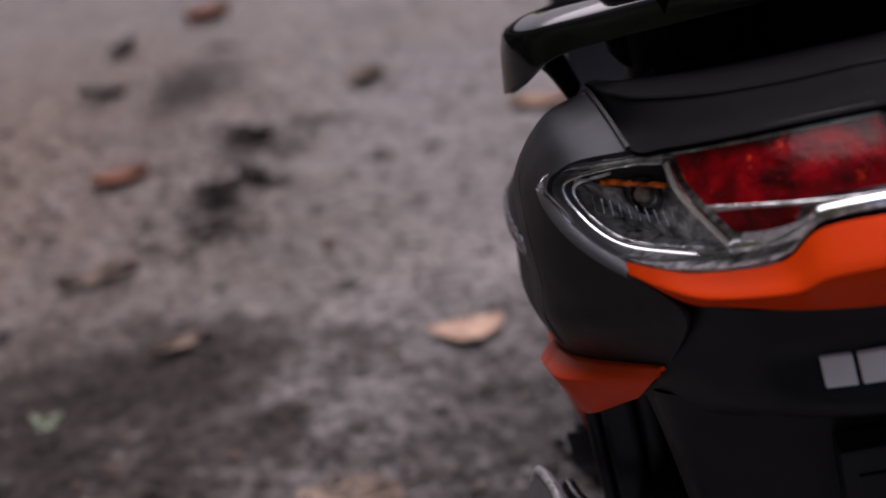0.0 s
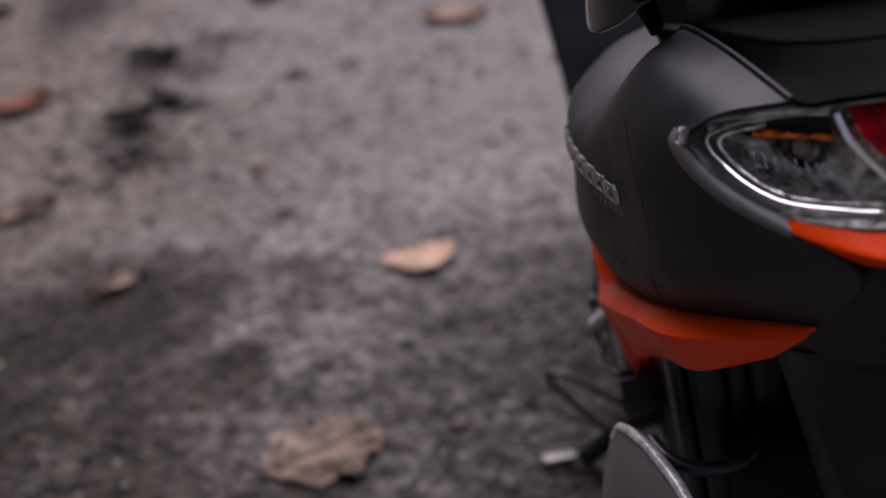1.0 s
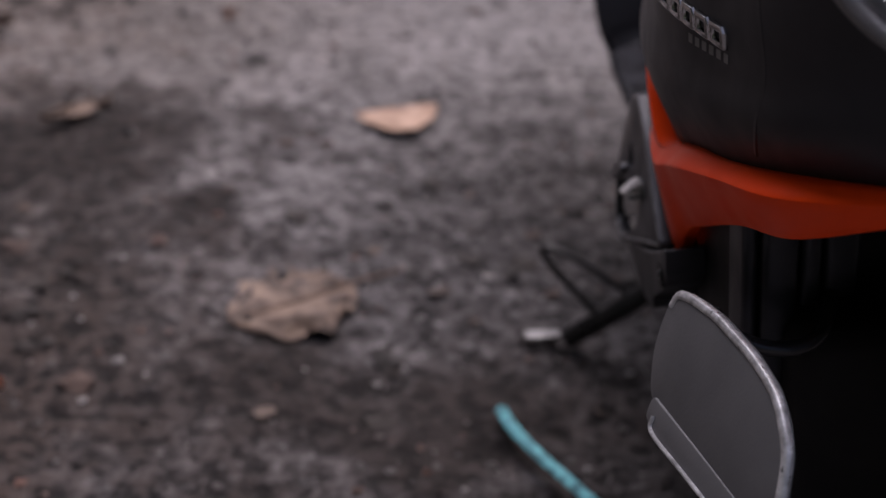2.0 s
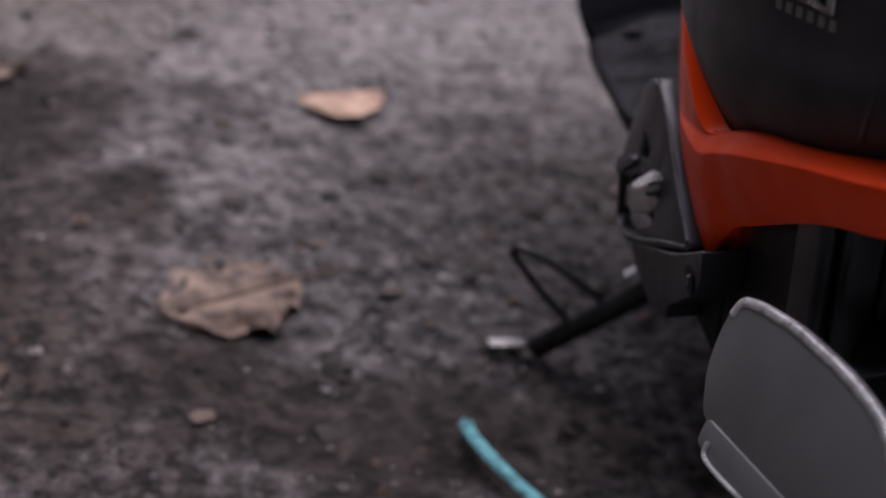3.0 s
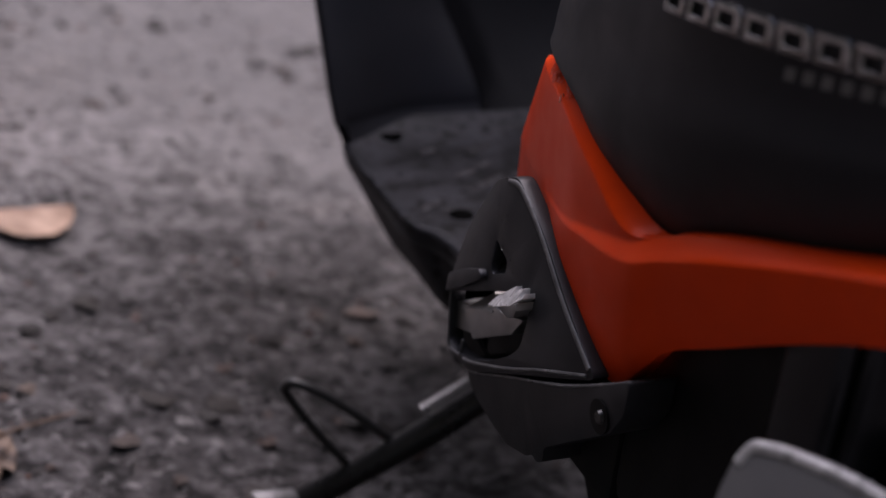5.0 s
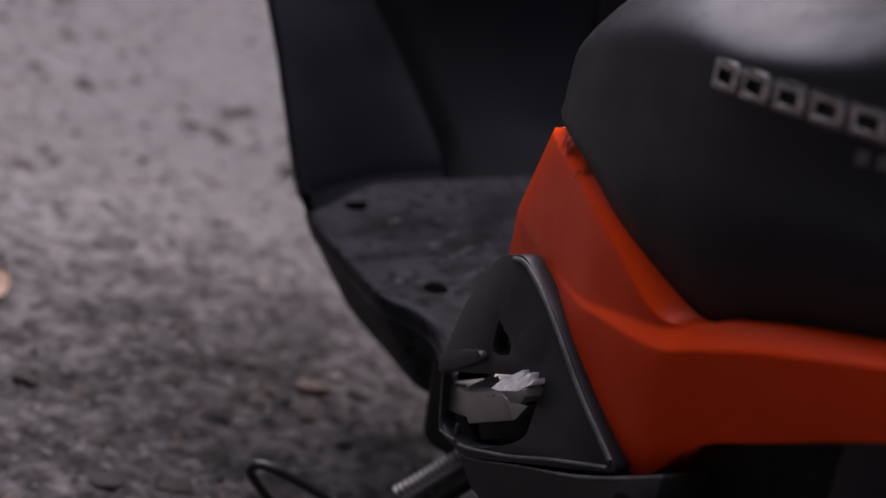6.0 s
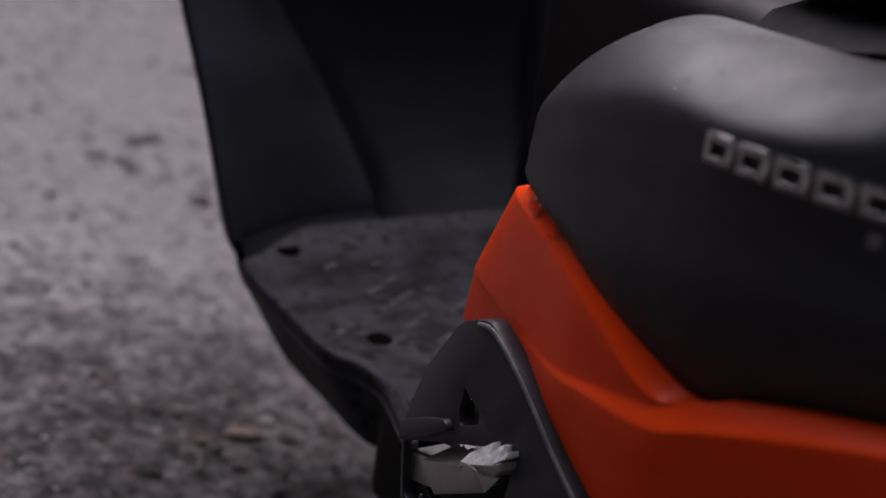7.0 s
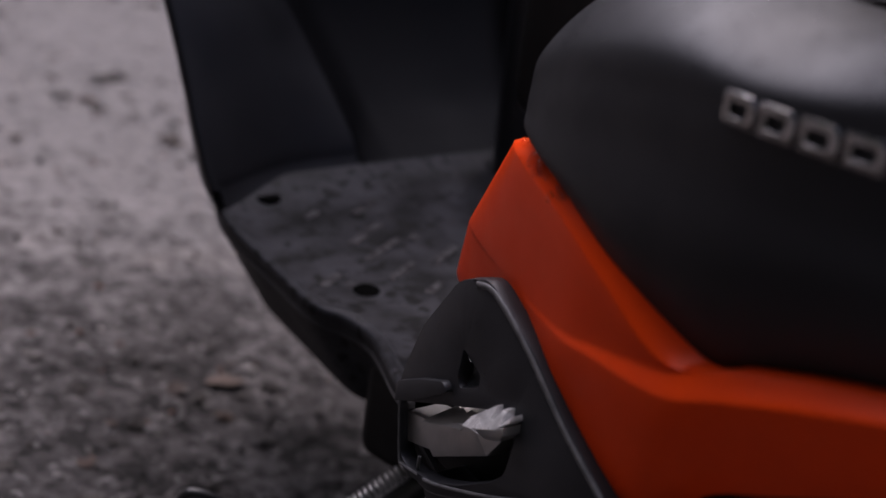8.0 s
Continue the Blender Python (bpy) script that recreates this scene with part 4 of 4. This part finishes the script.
# orange tail band
B = [
    [(-0.139, -0.336, 0.702), (-0.120, -0.358, 0.703), (-0.100, -0.376, 0.705), (-0.062, -0.400, 0.714), (-0.040, -0.405, 0.730), (0.0, -0.408, 0.732)],
    [(-0.1385, -0.344, 0.6975), (-0.119, -0.374, 0.6980), (-0.099, -0.396, 0.6992), (-0.060, -0.420, 0.7055), (-0.040, -0.426, 0.7130), (0.0, -0.429, 0.7145)],
    [(-0.136, -0.338, 0.693), (-0.112, -0.366, 0.685), (-0.090, -0.379, 0.684), (-0.060, -0.391, 0.682), (-0.035, -0.397, 0.680), (0.0, -0.399, 0.677)],
    [(-0.132, -0.330, 0.692), (-0.106, -0.362, 0.684), (-0.086, -0.376, 0.682), (-0.060, -0.388, 0.680), (-0.035, -0.392, 0.678), (0.0, -0.394, 0.675)],
]
part("tail_band", loft(B, 70, None, 0.002, fold=0.0008), ORANGE, scooter, "satin orange band below the tail lamp")
part("tail_band", loft(B, 70, None, 0.002, mirror=True, fold=0.0008), ORANGE, scooter)

# lower tail cover
C = [
    [(-0.127, -0.345, 0.685), (-0.090, -0.376, 0.682), (-0.060, -0.387, 0.680), (0.0, -0.392, 0.676)],
    [(-0.136, -0.328, 0.655), (-0.090, -0.370, 0.652), (-0.060, -0.379, 0.650), (0.0, -0.383, 0.648)],
    [(-0.139, -0.314, 0.630), (-0.100, -0.364, 0.622), (-0.060, -0.390, 0.618), (0.0, -0.398, 0.614)],
    [(-0.147, -0.292, 0.593), (-0.100, -0.336, 0.594), (-0.060, -0.352, 0.598), (0.0, -0.356, 0.598)],
]
lower = part("lower_tail_cover", loft(C, 40, 20, 0.003), PLASTIC, scooter, "matte black lower tail cover with white lettering")
part("lower_tail_cover", loft(C, 40, 20, 0.003, mirror=True), PLASTIC, scooter)

# rear fender, inner guard, wheel, engine side
fender_rows = [[(-0.146, -0.288, 0.598), (-0.136, -0.285, 0.535), (-0.122, -0.305, 0.430), (-0.110, -0.345, 0.330)],
               [(-0.120, -0.322, 0.604), (-0.108, -0.320, 0.525), (-0.096, -0.345, 0.425), (-0.086, -0.385, 0.330)],
               [(0.0, -0.350, 0.606), (0.0, -0.345, 0.52), (0.0, -0.375, 0.42), (0.0, -0.412, 0.33)]]
part("rear_fender", loft(fender_rows, 30, 16, 0.004), PLASTIC, scooter, "black plastic rear fender")
part("rear_fender", loft(fender_rows, 30, 16, 0.004, mirror=True), PLASTIC, scooter)
plate = part("plate_holder", box(-0.045, 0.07, -0.366, -0.340, 0.47, 0.575, 0.003), PLASTIC, scooter)
for z in (0.555, 0.535, 0.515):
    part("rib", box(-0.036, 0.06, -0.3685, -0.364, z, z + 0.004, 0.001), PLASTIC, plate)
part("inner_guard", loft([[(-0.185, 0.05, 0.40), (-0.188, -0.06, 0.48), (-0.175, -0.17, 0.54), (-0.14, -0.28, 0.60)],
                          [(0.0, 0.05, 0.44), (0.0, -0.06, 0.51), (0.0, -0.17, 0.55), (0.0, -0.30, 0.60)]], 20, 6, 0.003), DARK, scooter)


def make_tyre():
    bm = bmesh.new()
    prof = [(-0.030, 0.127), (-0.042, 0.150), (-0.046, 0.175), (-0.040, 0.198), (-0.026, 0.212), (-0.010, 0.2165), (0.010, 0.2165), (0.026, 0.212), (0.040, 0.198), (0.046, 0.175), (0.042, 0.150), (0.030, 0.127)]
    n = 72
    rings = [[bm.verts.new((x, -0.09 + r * math.cos(a), 0.217 + r * math.sin(a))) for x, r in prof] for a in (2 * math.pi * k / n for k in range(n))]
    for i in range(n):
        a, b = rings[i], rings[(i + 1) % n]
        for j in range(len(prof)):
            k = (j + 1) % len(prof)
            bm.faces.new((a[j], a[k], b[k], b[j]))
    bmesh.ops.recalc_face_normals(bm, faces=bm.faces)
    return bm


wheel = part("rear_wheel", tube([(-0.035, -0.09, 0.217), (0.035, -0.09, 0.217)], 0.127, 2, 40, smooth=False), DARK, scooter)
part("tyre", make_tyre(), RUBBER, wheel, "black rear tyre")


def make_case():
    """The belt case beside the wheel."""
    ring = rounded([(0.13, 0.29), (0.085, 0.235), (0.03, 0.17), (-0.08, 0.12), (-0.17, 0.16), (-0.19, 0.24), (-0.13, 0.30), (0.02, 0.32)], 0.04, 6)
    return sheet(ring, [], lambda y, z: -0.155, 0.09, 0.008)


part("engine_block", box(-0.170, 0.10, -0.20, 0.13, 0.285, 0.455, 0.02, 3), DARK, scooter)
part("belt_case", make_case(), DARK, scooter, "black engine belt case")
filter_box = part("air_filter_box", box(-0.192, -0.060, -0.155, 0.02, 0.300, 0.540, 0.022, 5), DARK, scooter, "ribbed black air filter box")
for x0, x1, d in ((-0.1960, -0.1850, 0.000), (-0.1840, -0.1600, 0.006), (-0.1585, -0.1440, 0.003), (-0.1425, -0.1180, 0.0)):
    part("rib", box(x0, x1, -0.162 - d, -0.120, 0.310, 0.545, 0.0052, 4), FILTERP, filter_box)

# flipped-up side step and its guard tube
def step_x(y, z):
    return -0.2595 + (z + 0.006 - 0.43) * 0.452 - (y + 0.19) * 0.161


step_ring = rounded([(-0.191, 0.4150), (-0.1725, 0.4340), (-0.1655, 0.4515), (-0.1635, 0.4670), (-0.1645, 0.4750), (-0.184, 0.4830), (-0.213, 0.4895), (-0.235, 0.4918), (-0.262, 0.4940), (-0.294, 0.4925), (-0.314, 0.4860), (-0.332, 0.4750), (-0.350, 0.4490), (-0.352, 0.4340), (-0.266, 0.4250)], 0.008, 5)
step = part("side_step", sheet(step_ring, [], step_x, 0.007, 0.0025), PLATE, scooter, "grey cast metal side step, folded up, with a chipped bright rim")
rim_pts = [(step_x(y, z) + 0.0025, y, z) for y, z in ((-0.1655, 0.4660), (-0.1672, 0.4742), (-0.172, 0.4772), (-0.184, 0.4816), (-0.213, 0.4882), (-0.235, 0.4906), (-0.262, 0.4930), (-0.294, 0.4918), (-0.314, 0.4852), (-0.332, 0.4740), (-0.349, 0.4490))]
part("rim", tube(rim_pts, 0.0036, 60, 10), PLATE_EDGE, step)
part("flange", sheet(rounded([(-0.197, 0.4190), (-0.266, 0.4270), (-0.350, 0.4360), (-0.350, 0.4180), (-0.263, 0.4105), (-0.216, 0.4045), (-0.200, 0.4060)], 0.004), [], lambda y, z: step_x(y, z) - 0.001 - (0.433 - z) * 0.05, 0.009, 0.003), PLATE, step)
part("hinge_strip", tube([(step_x(-0.210, 0.4120) - 0.003, -0.209, 0.412), (step_x(-0.217, 0.4045) - 0.003, -0.217, 0.4045), (step_x(-0.263, 0.4105) - 0.003, -0.263, 0.4105), (step_x(-0.34, 0.4180) - 0.003, -0.340, 0.424)], 0.0015, 30, 8), PLATE_EDGE, step)
part("guard_tube", tube([(-0.218, -0.172, 0.462), (-0.211, -0.190, 0.459), (-0.197, -0.200, 0.453), (-0.172, -0.201, 0.448), (-0.152, -0.192, 0.451), (-0.136, -0.160, 0.458)], 0.0055, 60, 12), STEEL, scooter, "black steel guard tube")

# side stand, modelled where it stands on the ground
stand = part("side_stand", tube([(-0.112, 0.296, 0.222), (-0.150, 0.317, 0.170), (-0.200, 0.344, 0.100), (-0.274, 0.384, 0.008)], 0.0125, 24, 16), STEEL, None)
pad = box(-0.021, 0.021, -0.007, 0.007, -0.003, 0.003, 0.0015)
bmesh.ops.transform(pad, matrix=pose(-0.304, 0.384, 0.012, 0, 3, 8), verts=pad.verts)
part("foot_pad", pad, PADM, stand, "scuffed bare metal foot pad")
part("kick_loop", tube([(-0.213, 0.352, 0.086), (-0.262, 0.374, 0.112), (-0.300, 0.388, 0.126), (-0.311, 0.394, 0.122), (-0.307, 0.396, 0.110), (-0.276, 0.382, 0.078), (-0.242, 0.366, 0.050)], 0.0042, 50, 10), STEEL, stand)


def make_spring():
    pts = []
    a, b = Vector((-0.128, 0.292, 0.215)), Vector((-0.196, 0.328, 0.124))
    d = (b - a).normalized()
    u = d.cross(Vector((0, 0, 1))).normalized()
    v = d.cross(u)
    for i in range(240):
        f = i / 239
        pts.append(a.lerp(b, f) + (u * math.cos(f * 150) + v * math.sin(f * 150)) * 0.0065 + v * -0.016)
    return tube(pts, 0.0011, len(pts), 6, smooth=False)


part("return_spring", make_spring(), ALU, stand, "grey coil return spring")
for ob in (stand, *stand.children):
    ob.data.transform(scooter.matrix_world.inverted())
stand.parent = scooter

def smooth_pairs(pairs, n):
    return [(p.x, p.y) for p in smooth_line([(a, b, 0) for a, b in pairs], n)]


# emblems as plain blocks
def panel_x(y, z):
    hit = panel_tree.ray_cast(Vector((-0.5, y, z)), Vector((1, 0, 0)))
    return hit[0].x if hit[0] else -0.21


bm_panel = bmesh.new()
bm_panel.from_mesh(panel.data)
panel_tree = BVHTree.FromBMesh(bm_panel)
for k in range(7):
    y = -0.0135 - k * 0.0220
    z = 0.6280 + k * 0.0024
    w, h, lean = 0.0192, 0.0135, 0.0026
    ring = [(y + lean, z + h), (y, z), (y - w, z + 0.0018), (y - w + lean * 0.4, z + h - 0.0012), (y - w + lean + 0.0022, z + h + 0.0018)]
    hole = [(y - w * 0.20 + lean * 0.74, z + h * 0.72), (y - w * 0.20 + lean * 0.28, z + h * 0.26), (y - w * 0.78 + lean * 0.28, z + h * 0.36), (y - w * 0.78 + lean * 0.68, z + h * 0.82)]
    part("emblem_block", sheet(ring, [hole], lambda a, b: panel_x(a, b) - 0.0032, 0.0048, 0.0009), EMBLEM, scooter, "raised chrome emblem block")
for k in range(6):
    y = -0.107 - k * 0.0105
    z = 0.6262 + k * 0.0017
    ring = [(y, z + 0.006), (y, z), (y - 0.006, z + 0.001), (y - 0.006, z + 0.007)]
    part("print_bar", sheet(ring, [], lambda a, b: panel_x(a, b) - 0.0004, 0.001, 0), GREYPRINT, scooter)
crease = [(y, z) for y, z in ((-0.190, 0.712), (-0.204, 0.685), (-0.213, 0.655), (-0.208, 0.620), (-0.190, 0.588))]
part("panel_crease", tube([(panel_x(y, z) + 0.0032, y, z) for y, z in smooth_pairs(crease, 24)], 0.0038, 24, 6, smooth=False), MATTE, panel)
for k in range(6):
    x = -0.049 + k * 0.0190
    bar = box(x, x + 0.0166, -0.0012, 0.0030, 0.6330, 0.6470, 0.0008)
    for v in bar.verts:
        v.co.y += -0.3950 + (v.co.z - 0.634) * 0.62 + (abs(v.co.x) / 0.06) ** 2 * 0.006
    part("white_bar", bar, WHITE, lower)
bm_panel.free()


# front end beyond the leg shield, unseen; added to throw its shade
for src in (W, RW):
    base = src[0][2:]
    nose = [[(0.10 + (p[0] - 0.10) * kx, p[1] + dy + 0.002, p[2]) for p in base] for kx, dy in ((0.97, 0.0), (0.80, 0.060), (0.45, 0.120), (0.0, 0.150))]
    part("front_cover", loft(nose, 30, 16, 0.003), MATTE, scooter)
part("keel", box(-0.09, 0.09, 0.38, 0.80, 0.175, 0.270, 0.02, 3), DARK, scooter)


# ---- leaves and litter on the ground ----
def make_leaf(name, x, y, length, width, turn, curl, material, label, lift=0.004, stem=0.0, ragged=0.0, seed=1, half=False):
    rnd = random.Random(seed)
    bm = bmesh.new()
    n, m = 22, 8
    rows = []
    for i in range(n + 1):
        u = i / n
        wide = width / 2 * max(0.04, math.sin(math.pi * min(1, u * 0.97 + 0.015)) ** 0.75)
        row = []
        for j in range(m + 1):
            v = j / m * 2 - 1
            a = wide * (1 + ragged * noise.noise((u * 9 + seed, v * 1.5, 0))) * v
            z = curl * v * v * width * 0.6 + curl * (u - 0.5) ** 2 * length * 0.5 + ragged * 0.03 * (0.5 + noise.noise((u * 4, v * 3, seed)))
            if half:
                f = (v + 1) / 2
                a, z = 0.4 * width - 2 * wide * f, 0.012 * (1 - f) ** 2 + 0.006 * f + 0.004 * noise.noise((u * 5, f * 3, seed))
            row.append(bm.verts.new(((u - 0.5) * length, a, z)))
        rows.append(row)
    for i in range(n):
        for j in range(m):
            bm.faces.new((rows[i][j], rows[i + 1][j], rows[i + 1][j + 1], rows[i][j + 1]))
    shell(bm, 0.0006)
    zs = ground_height(x, y)
    bmesh.ops.transform(bm, matrix=pose(x, y, zs + lift, 0, 0, turn), verts=bm.verts)
    ob = part(name, bm, material, None, angle=60)
    tagged(ob, label, "leaf", group="fallen leaves")
    if stem:
        c, s = math.cos(radians(turn)), math.sin(radians(turn))
        a, b = length * 0.45, length * 0.45 + stem
        part("stem", tube([(x - c * length * 0.4, y - s * length * 0.4, zs + lift + 0.004), (x + c * a, y + s * a, zs + lift + 0.006), (x + c * b + 0.01, y + s * b, zs + lift + 0.003)], 0.0015, 20, 6), TWIG, ob)
    return ob


make_leaf("leaf", -0.449, 0.934, 0.124, 0.064, 15, 0.3, LEAF, "curled tan half-moon dry leaf lying on dark soil", lift=0.004, seed=1, half=True)
make_leaf("leaf", -1.253, 1.790, 0.13, 0.07, 30, 0.5, LEAFRED, "small rust brown curled leaf", seed=3)
make_leaf("leaf", -1.144, 1.247, 0.15, 0.05, 20, 0.4, LEAFPALE, "narrow bleached dry leaf lying on brown soil", ragged=0.4, seed=4)
make_leaf("leaf", -0.775, 2.435, 0.11, 0.10, 60, 0.3, LEAFPALE, "small pale dry leaf scrap on the soil", ragged=0.3, seed=5)
make_leaf("leaf", -0.330, 2.106, 0.15, 0.07, 0, 0.4, LEAF, "reddish tan dry leaf", seed=6)
make_leaf("leaf", -0.920, 0.947, 0.11, 0.035, 35, 0.3, LEAFPALE, "thin pale leaf sliver", ragged=0.3, seed=7)
make_leaf("leaf", -0.942, 0.276, 0.11, 0.05, 15, 0.4, LEAFRED, "rust orange dry leaf", seed=8)
make_leaf("leaf", -1.37, 3.264, 0.16, 0.09, 40, 0.5, LEAFRED, "brown curled leaf on the soil", seed=9)

for k, (x, y, length, width, turn) in enumerate(((-1.548, 2.907, 0.12, 0.06, 70), (-1.001, 1.649, 0.10, 0.045, 10), (-0.943, 1.737, 0.09, 0.035, 150), (-0.977, 1.446, 0.08, 0.040, 30), (-1.475, 2.442, 0.13, 0.050, 0), (-1.007, 2.014, 0.12, 0.045, 165))):
    make_leaf("leaf", x, y, length, width, turn, 0.6, LEAFDARK, "dark rotted curled leaf lying on the soil", ragged=0.4, seed=30 + k)


def make_folded_leaf(x, y, length, width, turn):
    """A large dead leaf creased along its midrib, its two halves crumpled and curling at the rim."""
    bm = bmesh.new()
    n, m = 44, 32
    rows = []
    for i in range(n + 1):
        u = i / n
        wide = width / 2 * max(0.03, math.sin(math.pi * (u * 0.96 + 0.02)) ** 0.62) * (1 + 0.10 * noise.noise((u * 7, 1.3, 0)))
        row = []
        for j in range(m + 1):
            v = j / m * 2 - 1
            s = abs(v)
            rag = 1 + 0.22 * s * s * noise.noise((u * 6, v * 2.0, 4)) + 0.14 * s * noise.noise((u * 17, v * 2.0, 5)) + 0.06 * s * noise.noise((u * 40, v * 3, 9))
            z = 0.009 * s ** 0.6 - 0.007 * s ** 3 + 0.010 * noise.noise((u * 5, v * 2.4, 2)) * s + 0.005 * noise.noise((u * 13, v * 6, 6)) * s ** 0.5
            if v < 0:
                z += 0.010 * math.sin(s * 3.0) * math.sin(u * 3.1)
            row.append(bm.verts.new(((u - 0.5) * length, wide * v * rag, z)))
        rows.append(row)
    for i in range(n):
        for j in range(m):
            bm.faces.new((rows[i][j], rows[i + 1][j], rows[i + 1][j + 1], rows[i][j + 1]))
    shell(bm, 0.0006)
    zs = ground_height(x, y)
    bmesh.ops.transform(bm, matrix=pose(x, y, zs + 0.001, 0, 0, turn), verts=bm.verts)
    ob = part("leaf", bm, LEAFPALE, None, angle=60)
    tagged(ob, "large crumpled pale brown dead leaf creased along its stem", "leaf", group="fallen leaves")
    c, s = math.cos(radians(turn)), math.sin(radians(turn))
    part("stem", tube([(x - c * length * 0.40, y - s * length * 0.40, zs + 0.003), (x, y, zs + 0.004), (x + c * length * 0.5, y + s * length * 0.5, zs + 0.007), (x + c * length * 0.98, y + s * length * 0.98, zs + 0.005)], 0.0022, 30, 6, taper=0.7), TWIG, ob)


make_folded_leaf(-0.592, 0.462, 0.158, 0.142, 28)


def make_sprig(x, y, seed):
    rnd = random.Random(seed)
    z = ground_height(x, y)
    root = part("sprig", tube([(x, y, z - 0.004), (x + 0.006, y, z + 0.02), (x + 0.01, y + 0.004, z + 0.035)], 0.001, 10, 6), GREEN, None)
    tagged(root, "tiny pale green weed sprig growing from the soil", "weed")
    for k in range(7):
        a, r = rnd.uniform(0, 6.28), rnd.uniform(0.008, 0.016)
        bm = bmesh.new()
        bmesh.ops.create_icosphere(bm, subdivisions=1, radius=1)
        bmesh.ops.transform(bm, matrix=pose(x + math.cos(a) * 0.016, y + math.sin(a) * 0.016, z + rnd.uniform(0.01, 0.04), rnd.uniform(-30, 30), rnd.uniform(-30, 30), math.degrees(a)) @ Matrix.Diagonal((r, r * 0.55, 0.0015, 1)), verts=bm.verts)
        part("leaflet", bm, GREEN, root)


make_sprig(-1.062, 0.698, 1)

cord = part("cord", tube([(-0.364, 0.250, 0.010), (-0.355, 0.216, 0.014), (-0.334, 0.175, 0.014), (-0.312, 0.142, 0.013), (-0.285, 0.100, 0.012)], 0.0072, 40, 10, flat=0.5), CORD, None)
tagged(cord, "frayed turquoise plastic cord lying on the soil", "cord")
for k in range(7):
    x, y = -0.364 + 0.0022 * (k - 3), 0.247
    part("fibre", tube([(x * 0.3 - 0.364 * 0.7 + 0.004, y - 0.02, 0.013), (x, y, 0.013 + 0.002 * (k % 3)), (x - 0.001 * (k - 3), y + 0.006 + 0.002 * (k % 4), 0.008 + 0.002 * (k % 2))], 0.0011, 8, 5), CORD, cord)


# ---- water drops on the wet panels ----
def make_drops(name, ob, count, seed, keep, small, large, high=0.5):
    rnd = random.Random(seed)
    me = ob.data
    faces = [f for f in me.polygons if keep(f.center, f.normal)]
    ball = bmesh.new()
    bmesh.ops.create_uvsphere(ball, u_segments=10, v_segments=6, radius=1)
    ball.verts.index_update()
    shape, sides = [v.co.copy() for v in ball.verts], [[v.index for v in f.verts] for f in ball.faces]
    ball.free()
    verts, quads = [], []
    for _ in range(count):
        f = rnd.choice(faces)
        vs = [me.vertices[i].co for i in f.vertices]
        w = [rnd.random() for _ in vs]
        c = sum((v * k for v, k in zip(vs, w)), Vector()) / sum(w)
        r = rnd.uniform(small, large) * rnd.uniform(0.5, 1.0)
        m = Matrix.Translation(c) @ f.normal.to_track_quat("Z", "Y").to_matrix().to_4x4() @ Matrix.Diagonal((r, r * rnd.uniform(0.8, 1.3), r * high, 1))
        k = len(verts)
        verts += [tuple(m @ v) for v in shape]
        quads += [[k + i for i in q] for q in sides]
    held = bpy.data.meshes.new(name)
    held.from_pydata(verts, [], quads)
    bm = bmesh.new()
    bm.from_mesh(held)
    bpy.data.meshes.remove(held)
    drops = part(name, bm, WATER, ob, angle=180)
    drops["kind"] = "stuff"


WATER = clear("water", (1, 1, 1), 0.0)
make_drops("rain_beading", panel, 420, 3, lambda c, n: n.z > 0.45 and -0.12 < c.y < 0.17 and n.x < 0.1, 0.0005, 0.0013)
make_drops("rain_beading", trim, 16, 21, lambda c, n: c.y > 0.100 and c.z > 0.522 and n.x < 0.2 and n.z > 0.1, 0.0012, 0.0030)
make_drops("water_film", trim, 9, 33, lambda c, n: 0.105 < c.y < 0.155 and c.z > 0.526 and n.z > 0.25 and n.x < 0, 0.0045, 0.0085, 0.09)
make_drops("rain_beading", rail, 110, 5, lambda c, n: n.x < -0.4 and c.y < 0.0 and c.z > 0.772, 0.0004, 0.0010)
make_drops("rain_beading", cover, 26, 8, lambda c, n: n.x < -0.8 and c.y > 0.1 and c.z > 0.38, 0.0006, 0.0016)


# ---- unseen belt of trees that closes the place; height and gaps shape the skylight ----
def make_belt():
    bm = bmesh.new()
    n, m = 90, 10
    rows = []
    for i in range(n):
        a = radians(360 * i / n)
        row = []
        for j in range(m + 1):
            r = 16 + 2.5 * noise.noise((math.cos(a) * 3, math.sin(a) * 3, j * 0.5)) + (j / m) ** 2 * 1.5
            # low gaps let skylight in from the front and the rear
            dip = math.exp(-((math.degrees(a) - 92 + 180) % 360 - 180) ** 2 / 2800) + math.exp(-((math.degrees(a) - 292 + 180) % 360 - 180) ** 2 / 1700)
            top = 30.0 - 28.5 * min(1.0, dip) + 0.6 * noise.noise((math.cos(a) * 5, math.sin(a) * 5, 7))
            row.append(bm.verts.new((r * math.cos(a), r * math.sin(a), top * j / m - 0.1)))
        rows.append(row)
    for i in range(n):
        for j in range(m):
            k = (i + 1) % n
            bm.faces.new((rows[i][j], rows[k][j], rows[k][j + 1], rows[i][j + 1]))
    shell(bm, 0.3)
    ob = part("backdrop", bm, FOLIAGE, None, angle=60)
    tagged(ob, "unseen dark green belt of trees shaped to block skylight", "trees", kind="structure")


make_belt()
